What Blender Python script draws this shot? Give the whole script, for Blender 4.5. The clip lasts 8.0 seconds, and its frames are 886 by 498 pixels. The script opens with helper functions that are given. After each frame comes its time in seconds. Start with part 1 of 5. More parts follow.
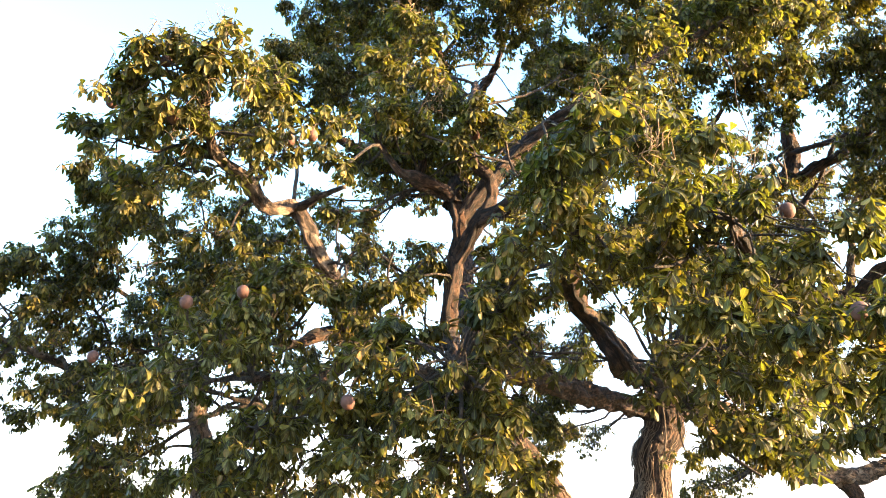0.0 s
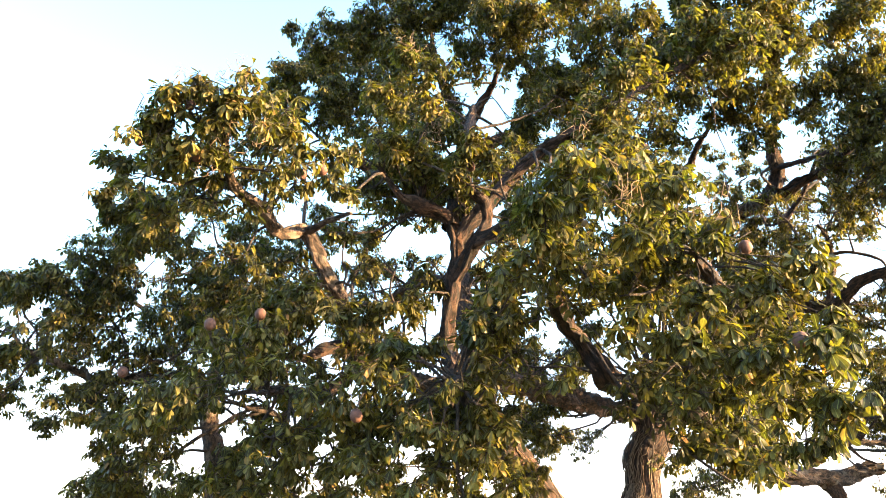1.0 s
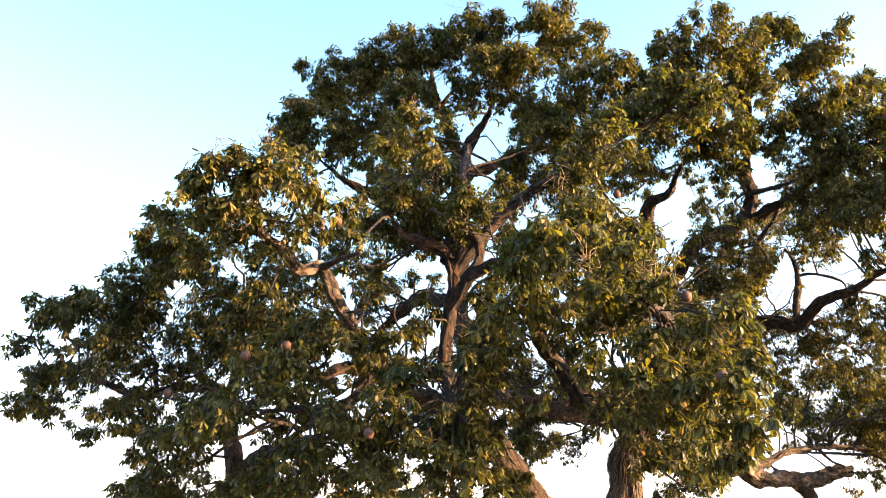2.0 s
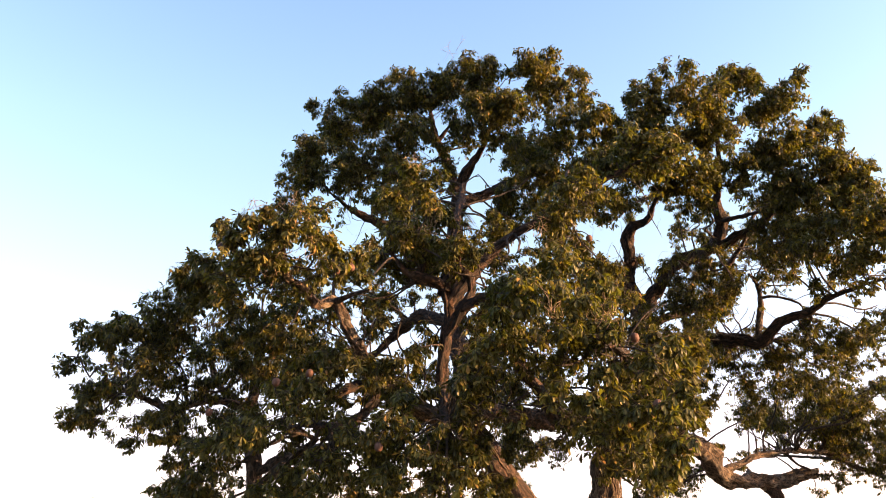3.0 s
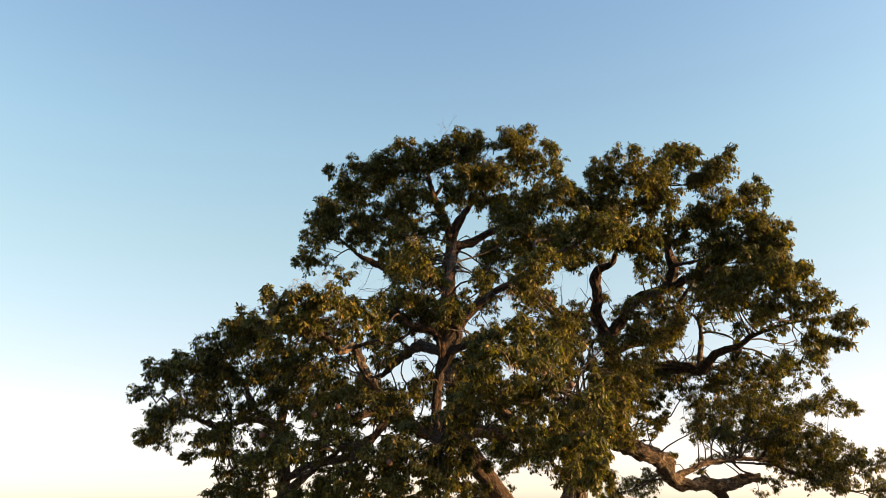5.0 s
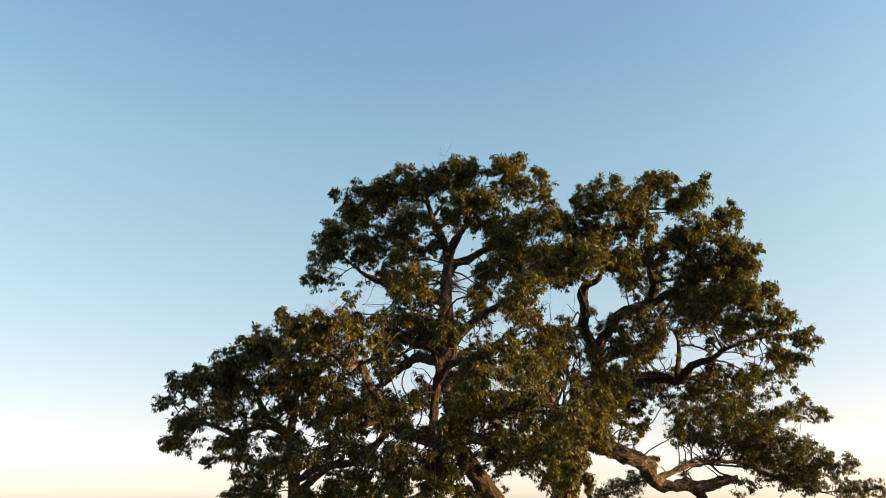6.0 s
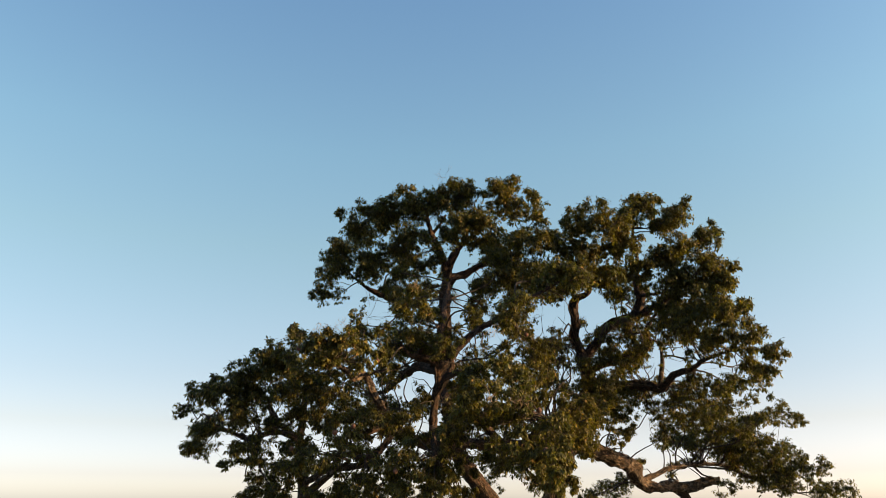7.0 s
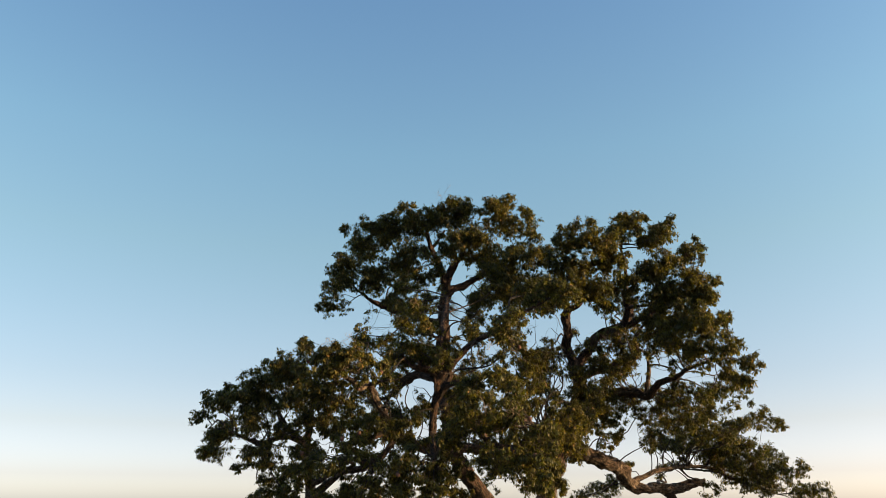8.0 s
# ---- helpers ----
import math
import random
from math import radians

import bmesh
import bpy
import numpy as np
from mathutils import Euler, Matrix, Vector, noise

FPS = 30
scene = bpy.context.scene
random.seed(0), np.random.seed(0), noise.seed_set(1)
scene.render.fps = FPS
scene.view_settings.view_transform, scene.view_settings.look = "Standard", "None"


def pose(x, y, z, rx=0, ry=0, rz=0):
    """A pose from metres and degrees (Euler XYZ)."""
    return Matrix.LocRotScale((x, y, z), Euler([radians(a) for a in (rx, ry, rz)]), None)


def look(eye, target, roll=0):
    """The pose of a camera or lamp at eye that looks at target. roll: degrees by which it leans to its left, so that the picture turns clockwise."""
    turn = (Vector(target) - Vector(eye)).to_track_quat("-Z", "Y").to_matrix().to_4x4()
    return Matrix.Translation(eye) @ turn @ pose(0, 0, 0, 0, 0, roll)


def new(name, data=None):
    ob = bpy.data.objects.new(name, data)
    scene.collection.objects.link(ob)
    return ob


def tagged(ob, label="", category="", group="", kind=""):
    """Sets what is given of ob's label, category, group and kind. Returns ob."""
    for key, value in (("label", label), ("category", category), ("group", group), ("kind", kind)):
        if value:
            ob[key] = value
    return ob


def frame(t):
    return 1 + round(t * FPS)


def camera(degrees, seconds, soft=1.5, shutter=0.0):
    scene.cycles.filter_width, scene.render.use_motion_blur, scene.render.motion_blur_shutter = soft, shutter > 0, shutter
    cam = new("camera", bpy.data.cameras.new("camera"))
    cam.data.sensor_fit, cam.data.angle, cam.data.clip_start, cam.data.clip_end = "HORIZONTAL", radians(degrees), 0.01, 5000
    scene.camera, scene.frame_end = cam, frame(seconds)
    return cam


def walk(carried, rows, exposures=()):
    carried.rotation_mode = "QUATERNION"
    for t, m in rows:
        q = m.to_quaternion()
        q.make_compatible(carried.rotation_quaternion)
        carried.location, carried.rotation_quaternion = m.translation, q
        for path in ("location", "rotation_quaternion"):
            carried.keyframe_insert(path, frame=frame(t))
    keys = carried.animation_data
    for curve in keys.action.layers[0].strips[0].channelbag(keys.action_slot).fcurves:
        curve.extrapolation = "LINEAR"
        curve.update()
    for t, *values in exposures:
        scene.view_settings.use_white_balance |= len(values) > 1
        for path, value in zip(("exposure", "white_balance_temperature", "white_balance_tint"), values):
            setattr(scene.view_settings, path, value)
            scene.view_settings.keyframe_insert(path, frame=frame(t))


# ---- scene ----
cam = camera(62.5, 8.0, soft=0.4)
METRES, EYE, TILT, LEAN, TURN = 21.0, 3.0, 19.45, 0.0, 0.0
ROWS = [
    (0.0, 0.0, 0.0, 0.0, 0.0, -0.0, 0.0),
    (0.5, 0.0004, -0.0184, 0.0071, -0.01, 0.01, 0.02),
    (1.0, 0.0013, -0.0525, 0.0198, -0.0, 0.01, 0.03),
    (1.5, 0.0023, -0.0987, 0.037, 0.01, -0.0, 0.05),
    (3.0, 0.0076, -0.2885, 0.1054, -0.01, -0.07, 0.12),
    (3.5, 0.0098, -0.3599, 0.1299, -0.01, -0.04, 0.13),
    (4.0, 0.0118, -0.4311, 0.1534, -0.01, -0.01, 0.15),
    (4.5, 0.0143, -0.501, 0.1771, -0.03, 0.02, 0.16),
    (6.0, 0.0237, -0.7036, 0.2486, -0.05, 0.01, 0.2),
    (6.5, 0.0252, -0.7678, 0.2713, -0.06, 0.01, 0.2),
    (7.0, 0.0257, -0.8289, 0.2923, -0.08, 0.01, 0.19),
    (7.5, 0.0266, -0.8874, 0.3133, -0.1, 0.01, 0.19),
    (8.0, 0.0274, -0.9425, 0.3326, -0.11, 0.03, 0.17),
]
walk(cam, [(t, pose(0, 0, EYE, TILT, LEAN, TURN) @ pose(METRES * x, METRES * y, METRES * z, 90 + pitch, roll, yaw)) for t, x, y, z, yaw, pitch, roll in ROWS],
     exposures=[(0.0, 3.98, 6200, 12), (1.0, 3.89, 6350, 13), (1.7, 3.52, 6450, 16), (2.8, 2.72, 7100, 31), (3.5, 2.38, 7800, 27), (4.5, 2.1, 7900, 19),
                (6.0, 1.83, 7450, 14), (8.0, 1.53, 6750, 11)])


# ---- light ----
SUN_AZ, SUN_EL = radians(102.0), radians(11.0)   # azimuth clockwise from +y, behind the camera and to its right
world = bpy.data.worlds.new("evening_sky")
scene.world = world
world.use_nodes = True
wn, wl = world.node_tree.nodes, world.node_tree.links
sky = wn.new("ShaderNodeTexSky")
sky.sky_type = "NISHITA"
sky.sun_disc = False
sky.sun_elevation, sky.sun_rotation = SUN_EL, SUN_AZ
sky.air_density, sky.dust_density, sky.ozone_density = 0.9, 1.3, 2.0
wn["Background"].inputs["Strength"].default_value = 0.11
# painted haze by height, multiplied into the sky: paler and pinker towards the horizon
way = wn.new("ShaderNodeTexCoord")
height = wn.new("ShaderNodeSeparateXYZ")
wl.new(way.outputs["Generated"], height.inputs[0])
haze_tint = wn.new("ShaderNodeValToRGB")
HAZE_TINT = [(0.0, (1.5, 1.52, 2.0)), (0.04, (1.08, 0.97, 1.21)), (0.1, (1.02, 0.82, 0.81)), (0.16, (0.99, 0.84, 0.78)), (0.33, (1.03, 1.02, 0.83)), (0.45, (1.02, 1.12, 0.96)), (0.62, (0.93, 1.08, 1.06))]
while len(haze_tint.color_ramp.elements) < len(HAZE_TINT):
    haze_tint.color_ramp.elements.new(0.5)
for e, (p, c) in zip(haze_tint.color_ramp.elements, HAZE_TINT):
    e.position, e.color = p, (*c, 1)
wl.new(height.outputs["Z"], haze_tint.inputs["Fac"])
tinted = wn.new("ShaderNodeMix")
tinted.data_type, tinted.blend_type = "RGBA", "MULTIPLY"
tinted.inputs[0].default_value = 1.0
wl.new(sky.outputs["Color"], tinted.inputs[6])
wl.new(haze_tint.outputs["Color"], tinted.inputs[7])
# painted dimming: the sky's colour darkened to the west, away from the low sun
away = wn.new("ShaderNodeMapRange")
away.interpolation_type = "SMOOTHSTEP"
for k, v in enumerate((-0.8, 0.15, 0.83, 1.0)):
    away.inputs[k + 1].default_value = v
wl.new(height.outputs["X"], away.inputs[0])
west_dimmed = wn.new("ShaderNodeMix")
west_dimmed.data_type, west_dimmed.blend_type = "RGBA", "MULTIPLY"
west_dimmed.inputs[0].default_value = 1.0
wl.new(tinted.outputs[2], west_dimmed.inputs[6])
wl.new(away.outputs[0], west_dimmed.inputs[7])
wl.new(west_dimmed.outputs[2], wn["Background"].inputs["Color"])

sun = new("sun", bpy.data.lights.new("sun", "SUN"))
sun.data.energy, sun.data.angle, sun.data.color = 3.5, radians(0.6), (1.0, 0.65, 0.30)
toward = Vector((math.sin(SUN_AZ) * math.cos(SUN_EL), math.cos(SUN_AZ) * math.cos(SUN_EL), math.sin(SUN_EL)))
sun.matrix_world = look(toward * 100, (0, 0, 0))


# ---- materials ----
def material(name, rough=0.6):
    mat = bpy.data.materials.new(name)
    mat.use_nodes = True
    nt = mat.node_tree
    b = nt.nodes["Principled BSDF"]
    b.inputs["Roughness"].default_value = rough
    return mat, nt.nodes, nt.links, b


def ramp(nodes, links, source, stops):
    r = nodes.new("ShaderNodeValToRGB")
    while len(r.color_ramp.elements) < len(stops):
        r.color_ramp.elements.new(0.5)
    for e, (p, c) in zip(r.color_ramp.elements, stops):
        e.position, e.color = p, (*c, 1)
    links.new(source, r.inputs["Fac"])
    return r.outputs["Color"]


def noise_node(nodes, links, coords, scale, detail=4, stretch=(1, 1, 1), rough=0.6):
    m = nodes.new("ShaderNodeMapping")
    m.inputs["Scale"].default_value = stretch
    links.new(coords, m.inputs["Vector"])
    n = nodes.new("ShaderNodeTexNoise")
    n.inputs["Scale"].default_value, n.inputs["Detail"].default_value, n.inputs["Roughness"].default_value = scale, detail, rough
    links.new(m.outputs["Vector"], n.inputs["Vector"])
    return n.outputs["Fac"]


def mixed(nodes, links, fac, a, b, mode="MIX"):
    m = nodes.new("ShaderNodeMix")
    m.data_type, m.blend_type = "RGBA", mode
    for source, k in ((fac, 0), (a, 6), (b, 7)):
        if isinstance(source, (int, float)):
            m.inputs[k].default_value = source
        elif isinstance(source, tuple):
            m.inputs[k].default_value = (*source, 1)
        else:
            links.new(source, m.inputs[k])
    return m.outputs[2]


def leaf_material(name, stops, rib=(0.22, 0.24, 0.08)):
    """Leathery leaf: a colour of its own for each leaf, paler midrib, some light through the blade."""
    mat, nodes, links, b = material(name, 0.42)
    geo, info = nodes.new("ShaderNodeNewGeometry"), nodes.new("ShaderNodeObjectInfo")
    add = nodes.new("ShaderNodeMath")
    add.operation = "ADD"
    links.new(geo.outputs["Random Per Island"], add.inputs[0])
    links.new(info.outputs["Random"], add.inputs[1])
    fract = nodes.new("ShaderNodeMath")
    fract.operation = "FRACT"
    links.new(add.outputs[0], fract.inputs[0])
    own = ramp(nodes, links, fract.outputs[0], stops)
    pos = geo.outputs["Position"]
    tuft = ramp(nodes, links, noise_node(nodes, links, pos, 0.55, 3), [(0.35, (0.66, 0.76, 0.78)), (0.65, (1.4, 1.25, 1.0))])
    own = mixed(nodes, links, 1.0, own, tuft, "MULTIPLY")
    blotch = ramp(nodes, links, noise_node(nodes, links, pos, 28, 3), [(0.4, (0.8, 0.82, 0.8)), (0.7, (1.12, 1.1, 1.05))])
    own = mixed(nodes, links, 1.0, own, blotch, "MULTIPLY")
    at = nodes.new("ShaderNodeAttribute")
    at.attribute_name = "across"
    line = ramp(nodes, links, at.outputs["Fac"], [(0.0, (0.55, 0.55, 0.55)), (0.16, (0, 0, 0))])
    own = mixed(nodes, links, line, own, rib)
    links.new(own, b.inputs["Base Color"])
    b.inputs["Specular IOR Level"].default_value = 0.15
    tr = nodes.new("ShaderNodeBsdfTranslucent")
    through_leaf = mixed(nodes, links, 1.0, own, (1.75, 2.0, 0.5), "MULTIPLY")
    links.new(through_leaf, tr.inputs["Color"])
    mix = nodes.new("ShaderNodeMixShader")
    mix.inputs["Fac"].default_value = 0.32
    links.new(b.outputs["BSDF"], mix.inputs[1])
    links.new(tr.outputs["BSDF"], mix.inputs[2])
    links.new(mix.outputs["Shader"], nodes["Material Output"].inputs["Surface"])
    return mat


def bark_material(name, dark, light, lichen=(0.34, 0.31, 0.25), amount=0.66, grained=False):
    mat, nodes, links, b = material(name, 0.9)
    co = nodes.new("ShaderNodeTexCoord").outputs["Object"]
    if grained:
        at = nodes.new("ShaderNodeAttribute")
        at.attribute_name = "grain"
        co = at.outputs["Vector"]
    base = ramp(nodes, links, noise_node(nodes, links, co, 13, 4, (1, 1, 0.35), 0.7), [(0.42, dark), (0.5, tuple(0.35 * (p + q) for p, q in zip(dark, light))), (0.57, light)])
    broad = ramp(nodes, links, noise_node(nodes, links, co, 1.3, 4), [(0.35, (0.6, 0.58, 0.56)), (0.65, (1.25, 1.2, 1.15))])
    base = mixed(nodes, links, 1.0, base, broad, "MULTIPLY")
    patch = ramp(nodes, links, noise_node(nodes, links, co, 2.6, 5), [(amount, (0, 0, 0)), (amount + 0.08, (0.75, 0.75, 0.75))])
    base = mixed(nodes, links, patch, base, lichen)
    fine = ramp(nodes, links, noise_node(nodes, links, co, 55, 4), [(0.3, (0.72, 0.72, 0.72)), (0.7, (1.2, 1.2, 1.2))])
    links.new(mixed(nodes, links, 1.0, base, fine, "MULTIPLY"), b.inputs["Base Color"])
    bump = nodes.new("ShaderNodeBump")
    bump.inputs["Strength"].default_value, bump.inputs["Distance"].default_value = 1.0, 0.16
    relief = nodes.new("ShaderNodeMath")
    relief.operation = "MULTIPLY_ADD"
    relief.inputs[1].default_value = 0.45
    links.new(noise_node(nodes, links, co, 48, 5), relief.inputs[0])
    links.new(noise_node(nodes, links, co, 13, 9, (1, 1, 0.2), 0.75), relief.inputs[2])
    links.new(relief.outputs[0], bump.inputs["Height"])
    links.new(bump.outputs["Normal"], b.inputs["Normal"])
    return mat


LEAF = leaf_material("leathery_leaf", [(0.0, (0.029, 0.028, 0.015)), (0.45, (0.054, 0.050, 0.021)), (0.78, (0.101, 0.091, 0.028)),
                                       (0.94, (0.145, 0.126, 0.043)), (1.0, (0.19, 0.110, 0.052))])
BARK = bark_material("rough_bark", (0.009, 0.005, 0.0032), (0.088, 0.047, 0.029), lichen=(0.12, 0.08, 0.053), amount=0.62, grained=True)
PALE_BARK = bark_material("pale_bark", (0.022, 0.0145, 0.0095), (0.15, 0.098, 0.066), lichen=(0.25, 0.2, 0.15), amount=0.54, grained=True)
TWIG = bark_material("twig_bark", (0.022, 0.016, 0.012), (0.085, 0.06, 0.042), amount=0.75)
ROOT = bark_material("dry_root", (0.13, 0.094, 0.062), (0.4, 0.295, 0.2), amount=0.9, grained=True)
BLADE_GREY = bark_material("withered_blade", (0.05, 0.038, 0.026), (0.13, 0.1, 0.068), amount=0.95)
STRAW = bark_material("dry_stalk", (0.2, 0.13, 0.07), (0.42, 0.3, 0.17), amount=0.95)

FRUIT, _n, _l, _b = material("scurfy_brown_rind", 0.8)
_co = _n.new("ShaderNodeTexCoord").outputs["Object"]
_c = ramp(_n, _l, noise_node(_n, _l, _co, 14, 6), [(0.3, (0.05, 0.02, 0.012)), (0.7, (0.11, 0.046, 0.027))])
_l.new(_c, _b.inputs["Base Color"])
_bu = _n.new("ShaderNodeBump")
_bu.inputs["Strength"].default_value, _bu.inputs["Distance"].default_value = 0.5, 0.01
_l.new(noise_node(_n, _l, _co, 60, 5), _bu.inputs["Height"])
_l.new(_bu.outputs["Normal"], _b.inputs["Normal"])

GRASS, _n, _l, _b = material("dry_pasture", 0.95)
_co = _n.new("ShaderNodeTexCoord").outputs["Object"]
_c = ramp(_n, _l, noise_node(_n, _l, _co, 0.08, 8), [(0.3, (0.035, 0.045, 0.016)), (0.7, (0.10, 0.09, 0.04))])
_f = ramp(_n, _l, noise_node(_n, _l, _co, 6, 6), [(0.3, (0.7, 0.7, 0.7)), (0.7, (1.2, 1.2, 1.2))])
_l.new(mixed(_n, _l, 1.0, _c, _f, "MULTIPLY"), _b.inputs["Base Color"])


# ---- mesh helpers ----
def solid(name, verts, faces, mat, parent=None, attribute=None, smooth=True, grain=None):
    """One mesh object from arrays; faces is a list of equal-sided index arrays."""
    me = bpy.data.meshes.new(name)
    me.vertices.add(len(verts))
    me.vertices.foreach_set("co", np.asarray(verts, np.float32).ravel())
    sizes = np.concatenate([np.full(len(f), f.shape[1], np.int32) for f in faces])
    index = np.concatenate([f.ravel() for f in faces]).astype(np.int32)
    me.loops.add(len(index))
    me.loops.foreach_set("vertex_index", index)
    me.polygons.add(len(sizes))
    me.polygons.foreach_set("loop_start", np.concatenate([[0], np.cumsum(sizes)[:-1]]).astype(np.int32))
    me.polygons.foreach_set("use_smooth", np.full(len(sizes), smooth))
    me.materials.append(mat)
    if attribute is not None:
        me.attributes.new("across", "FLOAT", "POINT").data.foreach_set("value", np.asarray(attribute, np.float32))
    if grain is not None:
        me.attributes.new("grain", "FLOAT_VECTOR", "POINT").data.foreach_set("vector", np.asarray(grain, np.float32).ravel())
    me.update(calc_edges=True)
    ob = new(name, me)
    if parent:
        ob.parent = parent
    return ob


def glide(points, step):
    """A smooth curve (Catmull-Rom) through rows of x, y, z, radius."""
    p = np.asarray(points, float)
    p = np.vstack([2 * p[0] - p[1], p, 2 * p[-1] - p[-2]])
    rows = []
    for i in range(1, len(p) - 2):
        n = max(2, int(np.linalg.norm(p[i + 1, :3] - p[i, :3]) / step))
        u = np.linspace(0, 1, n, endpoint=False)[:, None]
        rows.append(0.5 * (2 * p[i] + (p[i + 1] - p[i - 1]) * u + (2 * p[i - 1] - 5 * p[i] + 4 * p[i + 1] - p[i + 2]) * u ** 2
                           + (3 * p[i] - p[i - 1] - 3 * p[i + 1] + p[i + 2]) * u ** 3))
    rows.append(p[-2][None])
    out = np.vstack(rows)
    out[:, 3] = np.maximum(out[:, 3], 0.004)
    return out


def tube(rows, sides, rng, rough=0.0):
    """Rings along a curve, with a lumpy surface; returns verts and quads."""
    c, r = rows[:, :3], rows[:, 3]
    d = np.gradient(c, axis=0)
    d /= np.linalg.norm(d, axis=1)[:, None] + 1e-9
    ref = np.where(np.abs(d[:, 2:3]) > 0.9, [[0.0, 1.0, 0.0]], [[0.0, 0.0, 1.0]])
    s = np.cross(d, ref)
    s /= np.linalg.norm(s, axis=1)[:, None]
    n = np.cross(s, d)
    for i in range(1, len(s)):                      # carry the ring's axes along, so that rings do not twist
        s[i] = s[i - 1] - d[i] * np.dot(s[i - 1], d[i])
        s[i] /= np.linalg.norm(s[i])
        n[i] = np.cross(s[i], d[i])
    a = np.linspace(0, 2 * np.pi, sides, endpoint=False)
    k = len(rows)
    ridge = rng.normal(0, 1, (k + 4, sides))          # knots and ridges, drawn out along the wood
    ridge = (ridge[:-4] + 1.6 * ridge[1:-3] + 2 * ridge[2:-2] + 1.6 * ridge[3:-1] + ridge[4:]) / 3.4
    lump = 1 + rough * (0.6 * np.sin(3 * a[None] + 0.35 * np.arange(k)[:, None] + rng.uniform(0, 6))
                        + 0.5 * np.sin(5 * a[None] - 0.23 * np.arange(k)[:, None] + rng.uniform(0, 6)) + 0.8 * ridge)
    rr = r[:, None] * lump
    v = c[:, None] + rr[..., None] * (np.cos(a)[None, :, None] * s[:, None] + np.sin(a)[None, :, None] * n[:, None])
    i, j = np.meshgrid(np.arange(k - 1), np.arange(sides), indexing="ij")
    j2 = (j + 1) % sides
    q = np.stack([i * sides + j, i * sides + j2, (i + 1) * sides + j2, (i + 1) * sides + j], -1).reshape(-1, 4)
    tip = len(v.reshape(-1, 3))
    v = np.vstack([v.reshape(-1, 3), c[-1] + d[-1] * r[-1] * 0.6])
    e = (k - 1) * sides + np.arange(sides)
    t = np.stack([e, np.roll(e, -1), np.full(sides, tip)], -1)
    return v, q, t


def along(rows, sides):
    """Coordinates that follow the wood's grain: round the limb and, drawn out, along it."""
    a = np.linspace(0, 2 * np.pi, sides, endpoint=False)
    run = np.concatenate([[0], np.cumsum(np.linalg.norm(np.diff(rows[:, :3], axis=0), axis=1))])
    r = np.maximum(rows[:, 3], 0.05)
    g = np.stack([r[:, None] * np.cos(a), r[:, None] * np.sin(a), np.repeat(run[:, None], sides, 1)], -1).reshape(-1, 3)
    return np.vstack([g, [0, 0, run[-1]]])


def gather(pieces):
    """Joins (verts, quads, tris) pieces."""
    off, vs, qs, ts = 0, [], [], []
    for v, q, t in pieces:
        vs.append(v), qs.append(q + off), ts.append(t + off)
        off += len(v)
    return np.vstack(vs), [f for f in (np.vstack(qs), np.vstack(ts)) if len(f)]


def unit(v):
    return v / (np.linalg.norm(v, axis=-1, keepdims=True) + 1e-9)


# obovate blade, along x, folded at the midrib and curved down: x, y, z, distance from the midrib
BLADE = np.array([(0, 0, 0, 0), (0.36, -0.3, 0.03, 1), (0.36, 0, -0.02, 0), (0.36, 0.3, 0.03, 1),
                  (0.7, -0.5, 0.0, 1), (0.7, 0, -0.08, 0), (0.7, 0.5, 0.0, 1), (0.93, -0.36, -0.1, 1), (0.94, 0, -0.16, 0), (0.93, 0.36, -0.1, 1), (1, 0, -0.19, 0)])
BLADE_TRIS = np.array([(0, 1, 2), (0, 2, 3), (7, 10, 8), (8, 10, 9)])
BLADE_QUADS = np.array([(1, 4, 5, 2), (2, 5, 6, 3), (4, 7, 8, 5), (5, 8, 9, 6)])
SMALL = np.array([(0, 0, 0, 0), (0.52, -0.44, 0.02, 1), (0.94, -0.27, -0.13, 1), (0.94, 0.27, -0.13, 1), (0.52, 0.44, 0.02, 1)])
SMALL_TRIS = np.array([(0, 1, 4), (1, 2, 4), (2, 3, 4)])


def rosettes(tips, axes, rng, count, length, droop):
    """Leaves in whorls at the twigs' tips: their bases, directions, normals and lengths."""
    n = len(tips)
    k = np.arange(count)
    az = k[None] * 2.4 + rng.uniform(0, 6.3, (n, 1)) + rng.normal(0, 0.25, (n, count))
    el = np.radians(rng.uniform(-35, 45, (n, count)))
    ref = unit(np.cross(axes, rng.normal(0, 1, (n, 3))))
    oth = np.cross(axes, ref)
    rad = np.cos(az)[..., None] * ref[:, None] + np.sin(az)[..., None] * oth[:, None]
    d = np.cos(el)[..., None] * rad + np.sin(el)[..., None] * axes[:, None]
    d[..., 2] -= rng.uniform(0.3, 1.6, (n, count)) * droop
    d = unit(d)
    nrm = axes[:, None] + 0.6 * rad + np.array([0, 0, 0.5]) + rng.normal(0, 0.3, (n, count, 3))
    nrm = unit(nrm - (nrm * d).sum(-1, keepdims=True) * d)
    base = tips[:, None] - axes[:, None] * (rng.uniform(0, 0.1, (n, count))[..., None]) + d * 0.02
    size = length * rng.uniform(0.62, 1.15, (n, count))
    keep = rng.random((n, count)) < 0.89
    return base[keep], d[keep], nrm[keep], size[keep]


